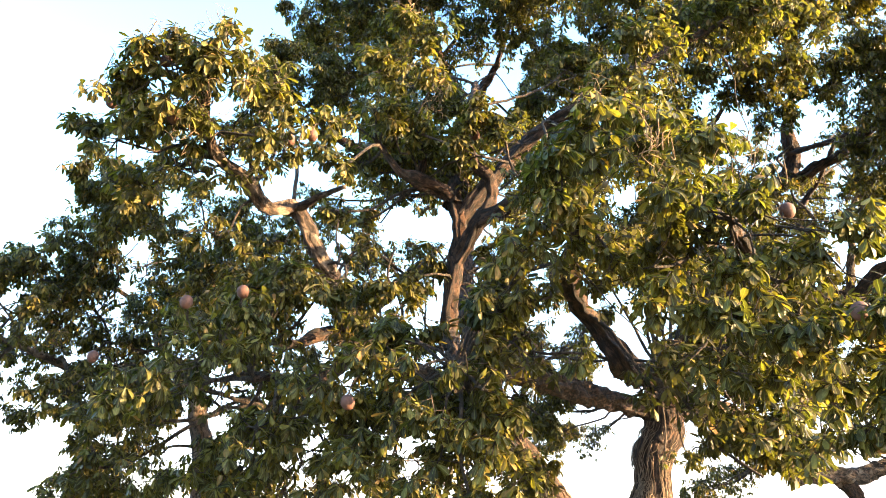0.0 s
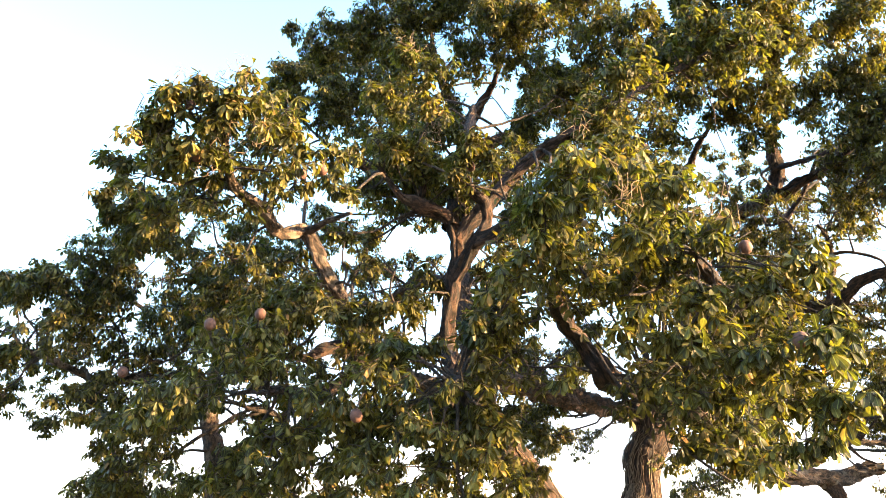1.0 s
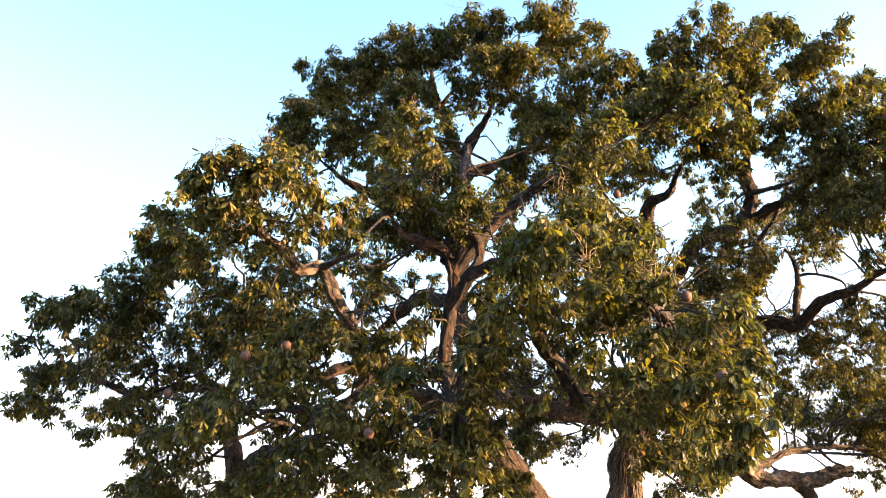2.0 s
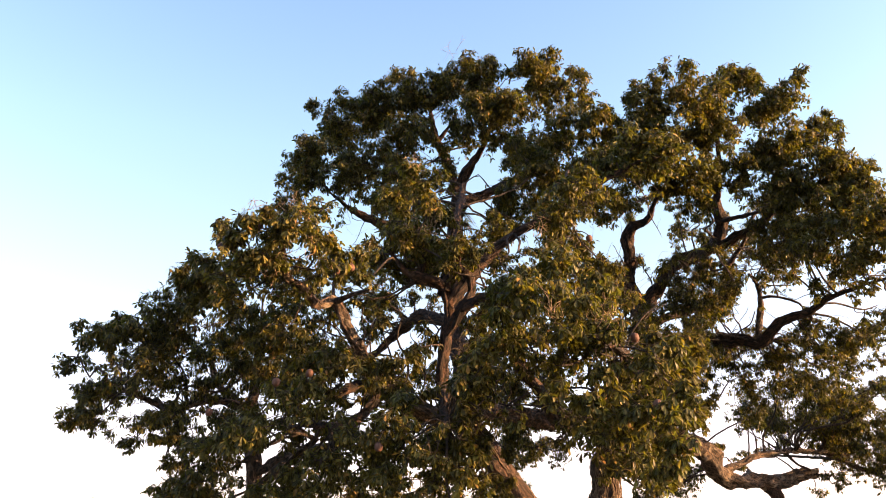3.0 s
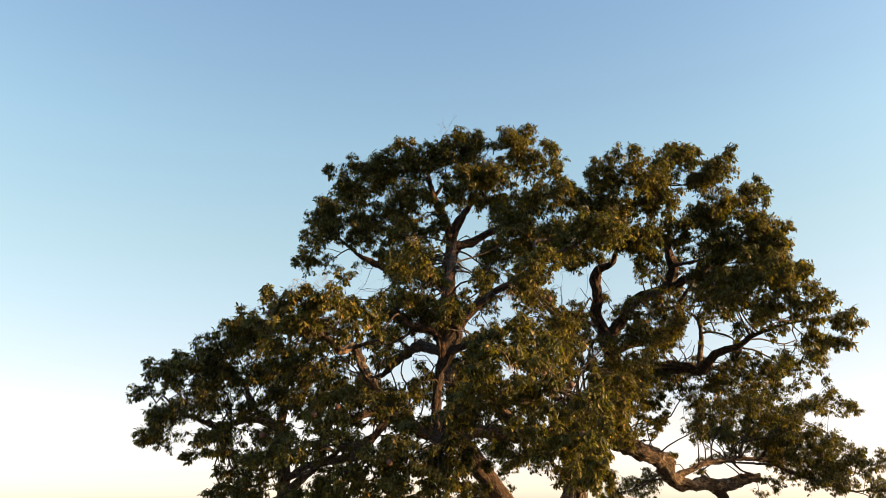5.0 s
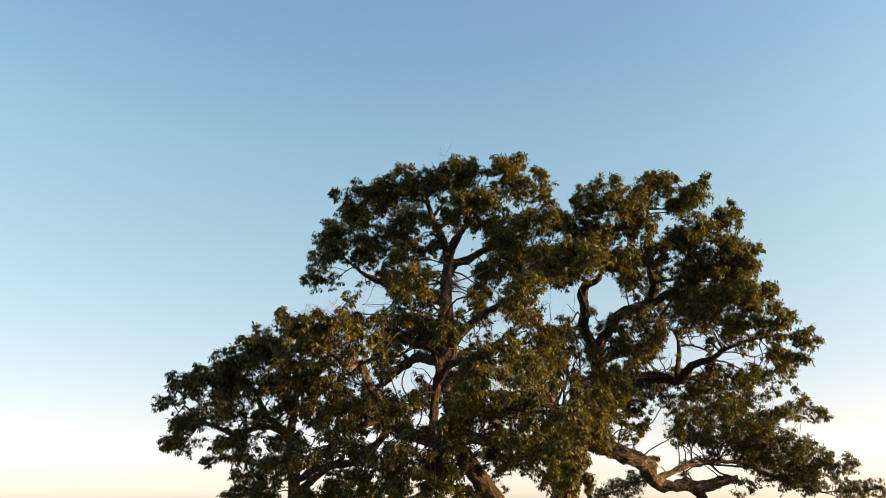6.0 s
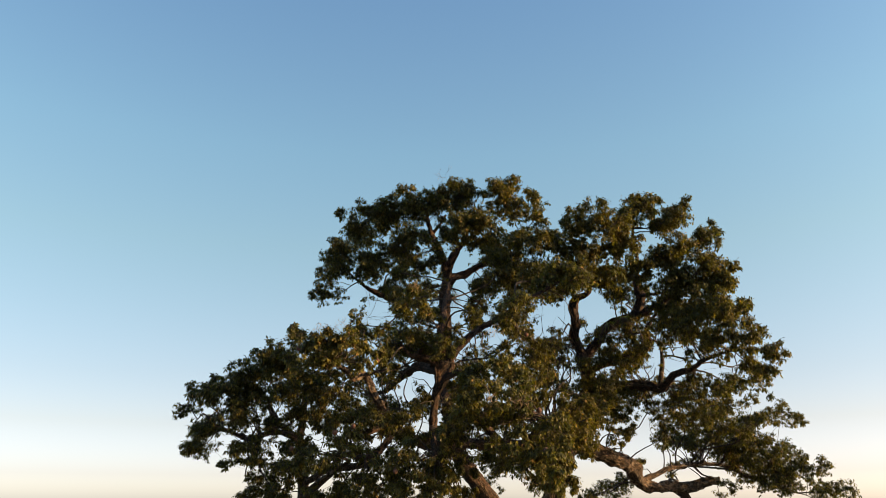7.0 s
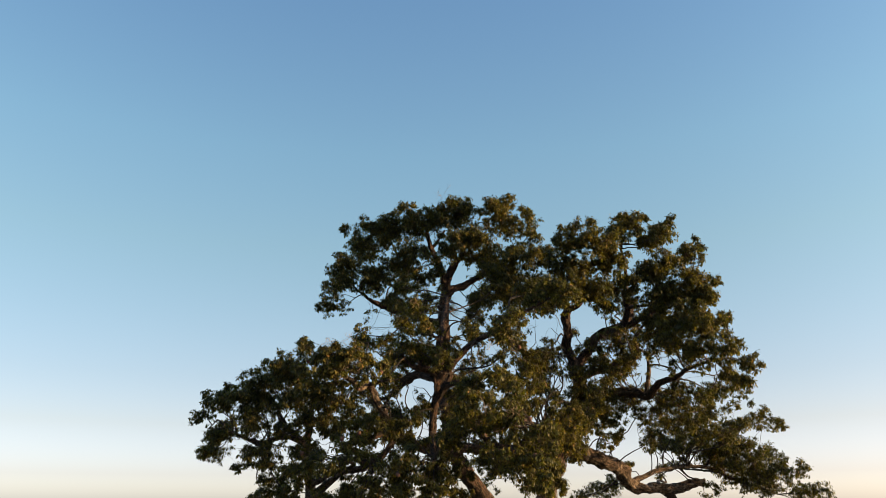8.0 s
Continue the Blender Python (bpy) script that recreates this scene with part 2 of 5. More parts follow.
def blades(base, d, nrm, size, fine, rng):
    """All leaves as arrays of one mesh."""
    form = BLADE if fine else SMALL
    s = np.cross(nrm, d)
    w = size * (rng.uniform(0.36, 0.5, len(size)) if fine else rng.uniform(0.28, 0.42, len(size)))
    bend = rng.uniform(0.3, 1.6, len(size))
    v = (base[:, None] + d[:, None] * (form[None, :, 0] * size[:, None])[..., None] + s[:, None] * (form[None, :, 1] * w[:, None])[..., None]
         + nrm[:, None] * (form[None, :, 2] * (size * bend)[:, None])[..., None])
    off = (np.arange(len(size)) * len(form))[:, None, None]
    faces = [(BLADE_TRIS[None] + off).reshape(-1, 3), (BLADE_QUADS[None] + off).reshape(-1, 4)] if fine else [(SMALL_TRIS[None] + off).reshape(-1, 3)]
    return v.reshape(-1, 3), faces, np.tile(form[:, 3], len(size))


def sticks(a, b, ra, rb):
    """Three-sided twigs from points a to points b."""
    d = unit(b - a)
    s = unit(np.cross(d, np.array([0.31, 0.53, 0.79])))
    n = np.cross(s, d)
    ang = np.arange(3) * 2.0944
    ring = np.cos(ang)[None, :, None] * s[:, None] + np.sin(ang)[None, :, None] * n[:, None]
    v = np.concatenate([a[:, None] + ring * ra, b[:, None] + ring * rb], 1).reshape(-1, 3)
    o = (np.arange(len(a)) * 6)[:, None, None]
    q = np.array([(0, 1, 4, 3), (1, 2, 5, 4), (2, 0, 3, 5)])[None] + o
    return v, q.reshape(-1, 4), np.zeros((0, 3), int)


# ---- ground ----
ring = [0.0, 8, 20, 45, 90, 180, 400, 900, 2000, 4500]
gv, gq = [], []
for rad in ring:
    for i in range(48):
        th = i * 2 * math.pi / 48
        x, y = rad * math.cos(th), 20 + rad * math.sin(th)
        gv.append((x, y, -0.02 * min(rad, 60) / 60 + (0.12 * noise.noise((x * 0.12, y * 0.12, 0)) if rad < 100 else 0)))
for r_ in range(len(ring) - 1):
    for i in range(48):
        gq.append((r_ * 48 + i, r_ * 48 + (i + 1) % 48, (r_ + 1) * 48 + (i + 1) % 48, (r_ + 1) * 48 + i)[::-1])
ground = solid("ground", np.array(gv), [np.array(gq)], GRASS)
tagged(ground, "flat dry grass pasture around the big tree", "ground", kind="structure")


# ---- trees ----
def open_air(p, rng):
    """Which points lie outside the gaps of the foliage, whose edges are ragged."""
    a, d = GAPS[None, :, :3], (GAPS[:, 3:6] - GAPS[:, :3])[None]
    u = np.clip(((p[:, None] - a) * d).sum(-1) / (d * d).sum(-1), 0, 1)
    off = np.linalg.norm(p[:, None] - a - u[..., None] * d, axis=-1)
    inside = off < GAPS[None, :, 6] * (1 - 0.45 * u) * rng.uniform(0.85, 1.3, (len(p), 1))
    return ~inside.any(1)


class Tree:
    """A tree: an Empty at its foot, its wood, its foliage and its fruit."""

    def __init__(self, name, foot, label, seed):
        self.ob = new(name)
        self.ob.location = foot
        tagged(self.ob, label, "tree")
        bpy.context.view_layer.update()
        self.rng = np.random.default_rng(seed)
        self.nodes, self.twigs = [], []
        self.foot = np.array(foot)

    def local(self, v):
        return v - self.foot

    def limb(self, rows, name="limb", sides=22, rough=0.2, mat=None):
        g = glide(rows, 0.11)
        loose = self.rng.normal(0, 1, (len(g) + 14, 3))
        bend = np.stack([np.convolve(loose[:, k], np.ones(8) / 8, "same")[7:-7] for k in range(3)], 1)    # crooked wood
        g[:, :3] += bend * np.minimum(g[:, 3:4] * 0.8, 0.08)
        swell = np.convolve(self.rng.normal(0, 1, len(g) + 10), np.ones(6) / 6, "same")[5:-5]
        g[:, 3] *= 1 + 0.15 * np.clip(swell, -0.8, 1.2)
        self.nodes.append(g)
        v, q, t = tube(g, sides, self.rng, rough)
        return solid(name, self.local(v), [q, t], mat or BARK, self.ob, grain=along(g, sides))

    def creeper(self, limb_index, start, end, turns, lift, r):
        """A root that climbs along a limb already built."""
        g = self.nodes[limb_index]
        g = g[int(start * (len(g) - 1)):int(end * (len(g) - 1)) + 1]
        d = unit(np.gradient(g[:, :3], axis=0))
        s = unit(np.cross(d, np.array([0.0, 1.0, 0.12])))
        n = np.cross(s, d)
        a = self.rng.uniform(0, 6.28) + np.linspace(0, turns, len(g)) + np.cumsum(self.rng.normal(0, 0.05, len(g)))
        c = g[:, :3] + (g[:, 3:4] * lift) * (np.cos(a)[:, None] * s + np.sin(a)[:, None] * n)
        rows = np.column_stack([c, r * np.linspace(1.2, 0.6, len(g))])
        v, q, t = tube(rows, 5, self.rng, 0.1)
        return solid("root", self.local(v), [q, t], ROOT, self.ob, grain=along(rows, 5))

    def crown(self, pads, leaf=0.22, fine=True, density=1.0, droop=0.85, name="crown", flat=0.8, single=None, spread=1.0):
        """Clumps of leafy twigs at x, y, z with a radius, each on a bough of its own from the nearest limb."""
        rng, nodes = self.rng, np.vstack(self.nodes)
        tips, axes = [], []
        near = [np.linalg.norm(nodes[:, :3] - np.array(p[:3]), axis=1).min() for p in pads]
        for k in np.argsort(near):                 # grow outwards: later boughs may spring from earlier ones
            x, y, z, r = pads[k]
            c = np.array([x, y, z])
            r = r * spread
            gap = np.linalg.norm(nodes[:, :3] - c, axis=1) + 0.5 * np.maximum(0, nodes[:, 2] - z) + 0.05 / (nodes[:, 3] + 0.02)
            near_by = np.argsort(gap)
            best = None
            for trial in range(10):                # boughs keep short, and out of the open gaps
                root = nodes[near_by[min(len(near_by) - 1, trial * trial * 5)]]
                way = c - root[:3]
                far = np.linalg.norm(way)
                bow = min(0.06 * far, 0.3)
                thick = min(root[3] * 0.75, 0.016 + 0.009 * far + 0.01 * r)
                mid = root[:3] + way * 0.33 + rng.normal(0, bow, 3) + np.array([0, 0, bow])
                mid2 = root[:3] + way * 0.68 + rng.normal(0, bow, 3)
                line = glide([(*root[:3], thick), (*mid, thick * 0.8), (*mid2, thick * 0.65), (*c, thick * 0.45)], 0.25)
                cost = (~open_air(line[2:, :3], rng)).sum() * 0.7 + 0.7 * far
                if best is None or cost < best[0]:
                    best = cost, line, thick
            _, line, thick = best
            if (~open_air(line[:, :3], rng)).sum() > 3:      # slender where nothing hides them
                thick *= 0.45
                line[:, 3] *= 0.45
            line[1:, :3] += rng.normal(0, 0.014, (len(line) - 1, 3))
            nodes = np.vstack([nodes, line[len(line) // 3:]])
            self.twigs.append(line)
            wood = [tube(line, 6, rng, 0.08)]
            n_sub = max(5, int(round(17 * r ** 1.25)))
            u = rng.normal(0, 1, (n_sub, 3))
            u[:, 2] += 0.25
            u = unit(u)
            sub = c + u * (r * rng.uniform(0.35, 0.85, (n_sub, 1))) * np.array([1.1, 1.1, flat])
            sr = np.clip(r * rng.uniform(0.26, 0.46, n_sub), 0.17, 0.5)
            for p, q in zip(sub, sr):
                if not open_air(p[None], rng)[0]:
                    continue
                bent = (c + p) / 2 + rng.normal(0, 0.08, 3)
                wood.append(tube(glide([(*c, thick * 0.4), (*bent, thick * 0.3), (*p, 0.012)], 0.5), 3, rng))
                n = max(3 if density > 0.3 else 2, int(density * 128 * q ** 2 + rng.random()))
                e = rng.normal(0, 1, (n, 3))
                e[:, 2] += 0.45
                e = unit(e)
                tp = p + e * q * rng.uniform(0.55, 1.12, (n, 1)) * np.array([1, 1, 0.8])
                seen = open_air(tp, rng)
                tp, e, n = tp[seen], e[seen], int(seen.sum())
                if not n:
                    continue
                tips.append(tp)
                axes.append(unit(e * 0.7 + np.array([0, 0, 0.5]) + rng.normal(0, 0.25, (n, 3))))
                wood.append(sticks(np.repeat(p[None], n, 0), tp, 0.008, 0.005))
            v, f = gather(wood)
            solid("bough", self.local(v), f, TWIG, self.ob)
        tips, axes = np.vstack(tips), np.vstack(axes)
        leaves = rosettes(tips, axes, rng, 10, leaf * (0.82 if fine else 0.9), droop)
        if single is not None:                     # the nearest leaves are parts of their own
            chosen = np.flatnonzero(single(leaves[0]))[:300]
            self.single_leaves([a[chosen] for a in leaves])
            rest = np.setdiff1d(np.arange(len(leaves[0])), chosen)
            leaves = [a[rest] for a in leaves]
        v, f, across = blades(*leaves, fine, rng)
        ob = solid(name, self.local(v), f, LEAF, self.ob, across)
        tagged(ob, kind="stuff")

    def filled(self, pads, leaf, fine, density, depth=1.3, **more):
        """A crown with smaller clumps round each of its own and, deeper in it, more of the same kind."""
        rng = self.rng
        small = []
        for x, y, z, r in (() if fine else pads):
            for k in range(2):
                u = unit(rng.normal(0, 1, 3) * np.array([1, 0.7, 0.8])) * r * rng.uniform(0.7, 1.0)
                small.append((x + u[0], y + u[1], z + u[2], r * rng.uniform(0.36, 0.52)))
        deep = [(x + rng.normal(0, 0.3), y + depth * rng.uniform(0.6, 1.4), z + rng.normal(-0.1, 0.2), r * 1.05) for x, y, z, r in pads]
        pads = pads if fine else [(x, y, z, r * 0.9) for x, y, z, r in pads] + small
        self.crown(pads, leaf, fine, density, **more)
        self.crown(deep, leaf, False, density * 0.24)

    def single_leaves(self, leaves):
        forms = []
        for i in range(4):
            one = np.zeros((1, 3)), np.array([[1.0, 0, 0]]), np.array([[0, 0, 1.0]]), np.array([1.0])
            v, f, across = blades(*one, True, self.rng)
            ob = solid("leaf", v, f, LEAF, self.ob, across)
            forms.append(ob.data)
            bpy.data.objects.remove(ob)
        for i, (b, d, n, s) in enumerate(zip(*leaves)):
            ob = new("leaf", forms[i % 4])
            ob.parent = self.ob
            side = np.cross(n, d)
            m = np.eye(4)
            m[:3, 0], m[:3, 1], m[:3, 2], m[:3, 3] = d * s, side * s, n * s, b - self.foot
            ob.matrix_basis = Matrix(m.tolist())

    def fruit(self, x, y, z, r=0.088):
        y += 0.15
        bm = bmesh.new()
        bmesh.ops.create_icosphere(bm, subdivisions=3, radius=r)
        for v in bm.verts:
            v.co.z *= 1.12
            v.co *= 1 + 0.05 * noise.noise(v.co * 9 + Vector((x, y, z)))
        me = bpy.data.meshes.new("fruit")
        bm.to_mesh(me)
        bm.free()
        for p in me.polygons:
            p.use_smooth = True
        me.materials.append(FRUIT)
        ob = new("fruit", me)
        ob.parent = self.ob
        ob.location = Vector((x, y, z)) - Vector(self.foot)
        ob.rotation_euler = (self.rng.uniform(-0.4, 0.4), self.rng.uniform(-0.4, 0.4), self.rng.uniform(0, 6))
        top = np.array([x, y, z + r * 0.95])
        pool = np.vstack(self.twigs)
        root = pool[np.argmin(np.linalg.norm(pool[:, :3] - top - np.array([0, 0, 0.15]), axis=1)), :3]
        mid = (top + root) / 2 + np.array([0, 0, 0.06])
        v, q, t = tube(glide([(*root, 0.016), (*mid, 0.013), (*top, 0.011)], 0.12), 6, self.rng, 0.08)
        solid("fruit_twig", self.local(v), [q, t], TWIG, self.ob)



# ---- the big tree: leafy clumps as x, y, z, radius ----
TOP_CROWN = [
    (1.6, 19.5, 19.6, 1.17), (3.7, 19.0, 19.5, 1.08), (-0.2, 20.0, 19.4, 1.18),
    (-1.9, 21.0, 19.4, 1.22), (-3.2, 21.5, 19.4, 1.08), (-3.9, 21.0, 18.1, 1.15),
    (-4.7, 20.0, 16.5, 1.01), (-5.4, 20.0, 15.4, 0.95), (-5.8, 20.0, 14.5, 0.70),
    (-3.6, 20.0, 15.6, 1.14), (-2.0, 20.0, 16.8, 1.08), (-0.7, 19.0, 17.2, 0.93),
    (2.2, 18.0, 17.2, 1.18), (4.5, 19.0, 18.6, 0.90), (4.4, 16.0, 15.4, 0.87),
    (3.5, 18.0, 15.3, 0.93), (5.4, 16.0, 15.4, 0.83), (-1.6, 18.0, 14.5, 0.83),
    (2.6, 19.0, 14.2, 0.79), (3.9, 17.0, 14.1, 0.84), (5.0, 15.0, 13.5, 0.78),
    (-2.1, 21.0, 14.3, 0.77), (0.1, 23.0, 17.1, 0.79),
]
MID_CROWN = [
    (-0.5, 12.0, 11.5, 0.71), (-1.2, 12.0, 11.1, 0.58), (-0.1, 12.5, 11.1, 0.46),
    (-0.6, 13.0, 10.0, 0.69), (-1.5, 14.0, 9.7, 0.57), (0.4, 12.5, 9.7, 0.55),
    (1.4, 12.0, 9.3, 0.59), (3.7, 11.2, 11.1, 0.74), (3.3, 12.0, 10.5, 0.61),
    (4.2, 11.5, 10.3, 0.52), (5.7, 12.4, 12.8, 0.84), (6.6, 12.4, 12.5, 0.83),
    (5.2, 12.7, 12.5, 0.70), (2.3, 11.5, 9.2, 0.44), (2.0, 16.0, 11.8, 0.61),
    (-0.7, 16.0, 10.2, 0.52), (-0.1, 15.0, 10.0, 0.56), (1.6, 11.0, 7.9, 0.58),
    (-1.9, 15.0, 8.9, 0.46), (-2.4, 18.0, 11.6, 0.58),
]
LEFT_FRONT_CROWN = [
    (-3.1, 11.9, 10.7, 0.48), (-3.1, 8.9, 9.1, 0.67), (-3.9, 9.0, 9.0, 0.59),
    (-4.4, 8.9, 8.4, 0.49), (-2.7, 10.0, 9.0, 0.65), (-3.3, 9.2, 8.5, 0.74),
    (-4.1, 9.6, 8.4, 0.66), (-2.0, 10.4, 8.8, 0.51), (-2.6, 9.8, 8.2, 0.60),
    (-4.9, 9.8, 8.2, 0.52), (-1.9, 11.0, 8.4, 0.35), (-3.9, 10.5, 8.0, 0.59),
]
LEFT_CROWN = [
    (-6.4, 14.0, 9.6, 0.60), (-7.0, 15.0, 9.2, 0.70), (-8.4, 17.0, 9.2, 0.75),
    (-6.4, 15.0, 9.0, 0.92), (-9.2, 18.0, 8.8, 1.02), (-10.6, 16.0, 8.2, 0.69),
    (-11.6, 16.8, 7.6, 0.58), (-9.6, 16.0, 8.1, 0.87), (-9.2, 17.0, 7.5, 1.01),
    (-9.1, 15.0, 6.7, 0.61), (-10.8, 16.0, 6.4, 0.59), (-11.0, 16.0, 5.7, 0.40),
    (-8.2, 16.0, 5.4, 0.83), (-7.7, 18.0, 6.7, 0.87),
    (-7.6, 20.0, 8.5, 1.12), (-5.8, 17.0, 8.4, 0.98), (-6.4, 15.0, 4.6, 0.79),
    (-8.2, 17.5, 4.2, 0.64), (-8.6, 17.6, 3.6, 0.64), (-6.5, 14.4, 3.5, 0.76),
    (-6.3, 16.0, 5.4, 0.79), (-5.1, 16.0, 6.8, 0.89), (-3.5, 13.0, 7.0, 0.75),
]
LEFT_FRONT_MASS = [
    (-2.6, 11.5, 6.6, 0.52), (-1.9, 12.0, 6.6, 0.56), (-3.0, 10.5, 5.8, 0.52),
    (-3.6, 10.0, 5.5, 0.45), (-2.7, 10.3, 5.1, 0.53), (-3.4, 10.0, 4.9, 0.50),
    (-4.0, 9.7, 4.6, 0.44), (-4.5, 9.9, 4.5, 0.35), (-1.1, 9.4, 4.8, 0.44),
    (-0.5, 9.3, 4.7, 0.43), (-1.4, 9.6, 4.4, 0.49), (0.2, 9.2, 4.7, 0.43),
    (0.5, 9.2, 4.4, 0.41), (-0.6, 9.2, 4.0, 0.47), (0.1, 9.0, 3.9, 0.45),
    (0.5, 9.0, 3.6, 0.44), (1.0, 9.2, 3.3, 0.37), (-1.0, 9.6, 3.6, 0.49),
    (-2.2, 10.4, 3.9, 0.55), (-3.4, 11.4, 3.8, 0.55), (-4.6, 12.2, 3.5, 0.55),
    (-1.6, 10.0, 3.2, 0.48), (-0.2, 9.2, 3.3, 0.45), (-6.6, 14.0, 3.7, 0.50),
]
LOW_MASS = [
    (-3.1, 11.5, 3.1, 0.59), (-0.7, 9.6, 2.8, 0.49), (0.4, 9.2, 2.9, 0.47),
    (1.2, 9.4, 2.9, 0.38), (-2.1, 11.0, 2.6, 0.55), (-4.6, 13.0, 2.8, 0.66),
    (-6.6, 15.0, 3.0, 0.66), (-1.6, 14.0, 6.5, 0.51), (-1.0, 13.0, 5.9, 0.47),
    (-2.3, 13.0, 5.2, 0.46), (-3.0, 13.0, 4.9, 0.50), (0.8, 9.6, 4.1, 0.25),
]
RIGHT_FRONT_MASS = [
    (1.7, 7.2, 7.0, 0.49), (1.3, 7.2, 6.5, 0.44), (2.4, 7.2, 7.0, 0.46),
    (2.9, 7.2, 6.7, 0.38), (1.7, 7.6, 6.7, 0.36), (1.4, 8.0, 6.2, 0.50),
    (1.0, 8.6, 6.0, 0.45), (2.7, 7.6, 6.3, 0.47), (3.4, 7.6, 6.3, 0.33),
    (4.1, 7.6, 5.9, 0.38), (4.5, 7.6, 6.0, 0.41), (4.8, 7.6, 5.7, 0.30),
    (3.4, 8.4, 6.0, 0.56), (4.1, 8.4, 5.7, 0.56), (4.5, 8.0, 5.5, 0.50),
    (2.6, 8.4, 5.9, 0.53), (2.1, 8.6, 5.9, 0.39), (2.3, 7.4, 5.0, 0.39),
    (2.8, 7.6, 4.9, 0.47), (3.6, 8.0, 5.0, 0.52), (4.0, 7.4, 4.7, 0.46),
    (4.2, 6.8, 4.7, 0.34), (4.2, 6.7, 4.2, 0.30), (0.7, 9.0, 5.5, 0.35),
]
RIGHT_LOW_MASS = [
    (4.0, 7.4, 4.2, 0.41), (4.2, 6.8, 3.9, 0.29), (4.2, 7.2, 3.6, 0.21),
    (4.2, 9.5, 4.5, 0.50), (4.0, 10.5, 4.9, 0.45), (4.6, 9.5, 4.0, 0.40),
    (4.3, 10.6, 4.0, 0.48), (6.5, 20.0, 4.2, 0.46), (4.9, 10.2, 3.6, 0.32),
    (4.6, 11.0, 3.4, 0.45), (3.2, 10.0, 5.0, 0.38), (4.9, 7.4, 5.2, 0.27),
    (0.6, 10.0, 6.1, 0.38), (1.1, 9.4, 5.6, 0.31),
]
RIGHT_CROWN = [
    (8.2, 15.5, 17.0, 0.87), (7.3, 16.0, 16.5, 0.76), (11.1, 17.0, 17.9, 0.84),
    (9.4, 16.0, 16.5, 0.97), (12.8, 18.0, 17.2, 1.04), (14.7, 19.0, 16.8, 0.98),
    (6.7, 16.5, 15.6, 0.89), (8.0, 16.0, 15.1, 1.03), (10.0, 16.5, 15.4, 1.05),
    (12.6, 18.0, 15.6, 1.11), (14.2, 18.0, 14.8, 1.10), (15.1, 17.5, 13.8, 0.90),
    (7.2, 17.0, 14.4, 0.93), (8.9, 17.0, 14.1, 0.93), (10.9, 18.0, 14.8, 0.92),
    (12.8, 18.0, 13.8, 1.07), (14.0, 17.0, 12.6, 1.04), (14.3, 15.0, 11.7, 0.76),
    (6.9, 19.0, 13.9, 0.68), (12.9, 17.0, 11.9, 0.95), (12.6, 19.0, 12.8, 0.76),
    (13.3, 14.5, 10.4, 0.77), (9.4, 18.0, 13.5, 0.56), (14.0, 14.0, 10.0, 0.61),
]
RIGHT_SIDE_CROWN = [
    (13.3, 14.0, 11.8, 0.83), (14.5, 14.0, 10.3, 0.71), (15.1, 13.4, 9.1, 0.64),
    (14.6, 14.5, 9.1, 0.64), (13.3, 15.0, 10.6, 0.85), (12.3, 16.0, 11.1, 0.87),
    (15.2, 20.0, 8.9, 0.79), (13.9, 20.0, 9.1, 0.92), (11.8, 20.0, 9.9, 0.40),
    (21.7, 29.0, 8.4, 0.75), (20.8, 31.0, 8.1, 1.05), (18.7, 31.0, 9.0, 0.95),
    (20.7, 32.0, 6.8, 1.27), (22.2, 30.0, 6.3, 1.07), (18.1, 34.0, 7.7, 1.16),
    (22.1, 26.0, 4.9, 0.97), (22.7, 24.0, 3.9, 0.79), (21.1, 28.0, 4.7, 1.16),
    (16.8, 33.0, 8.8, 0.74), (19.4, 33.0, 6.7, 1.05), (14.4, 17.0, 10.3, 0.64),
    (12.2, 19.0, 11.8, 0.88), (20.5, 31.0, 5.4, 1.08), (22.6, 26.0, 3.8, 0.90),
]
BACK_CROWN = [
    (6.0, 20.0, 13.2, 0.82), (6.6, 21.0, 10.9, 1.11), (5.3, 20.0, 10.1, 0.95),
    (9.8, 22.0, 10.9, 1.00), (11.6, 21.0, 10.9, 1.05), (11.3, 22.0, 13.0, 0.77),
    (10.3, 25.0, 8.5, 1.05), (12.1, 25.0, 9.4, 1.05), (9.3, 25.0, 9.9, 1.27),
    (11.4, 26.0, 7.2, 0.46), (8.0, 23.0, 11.9, 0.61), (13.3, 24.0, 9.4, 0.83),
    (16.8, 36.0, 5.7, 0.62), (11.7, 30.0, 4.3, 1.05), (9.8, 28.0, 3.6, 0.93),
    (8.1, 22.0, 10.9, 0.81), (6.7, 21.0, 14.3, 1.01), (5.1, 20.0, 14.7, 0.92),
]
BACK_CROWN_LEFT = [
    (4.2, 33.0, 5.9, 1.02), (3.6, 32.0, 6.8, 0.97), (5.6, 33.0, 6.1, 0.83),
    (4.0, 33.0, 4.2, 0.87), (-3.0, 25.0, 11.6, 0.90), (-0.5, 25.0, 11.6, 0.55),
    (-3.7, 24.0, 12.7, 0.80), (-2.9, 26.0, 13.4, 0.49), (5.3, 30.0, 8.3, 1.00),
    (3.3, 28.0, 8.4, 0.81), (1.8, 24.0, 8.3, 0.87), (-4.1, 22.0, 12.6, 0.74),
    (-5.5, 22.0, 11.2, 0.91), (-5.9, 20.0, 11.1, 0.83), (-7.0, 19.0, 11.4, 0.80),
    (-8.3, 22.0, 10.2, 0.90), (-9.2, 21.0, 8.3, 0.83), (1.2, 22.0, 8.9, 0.70),
]
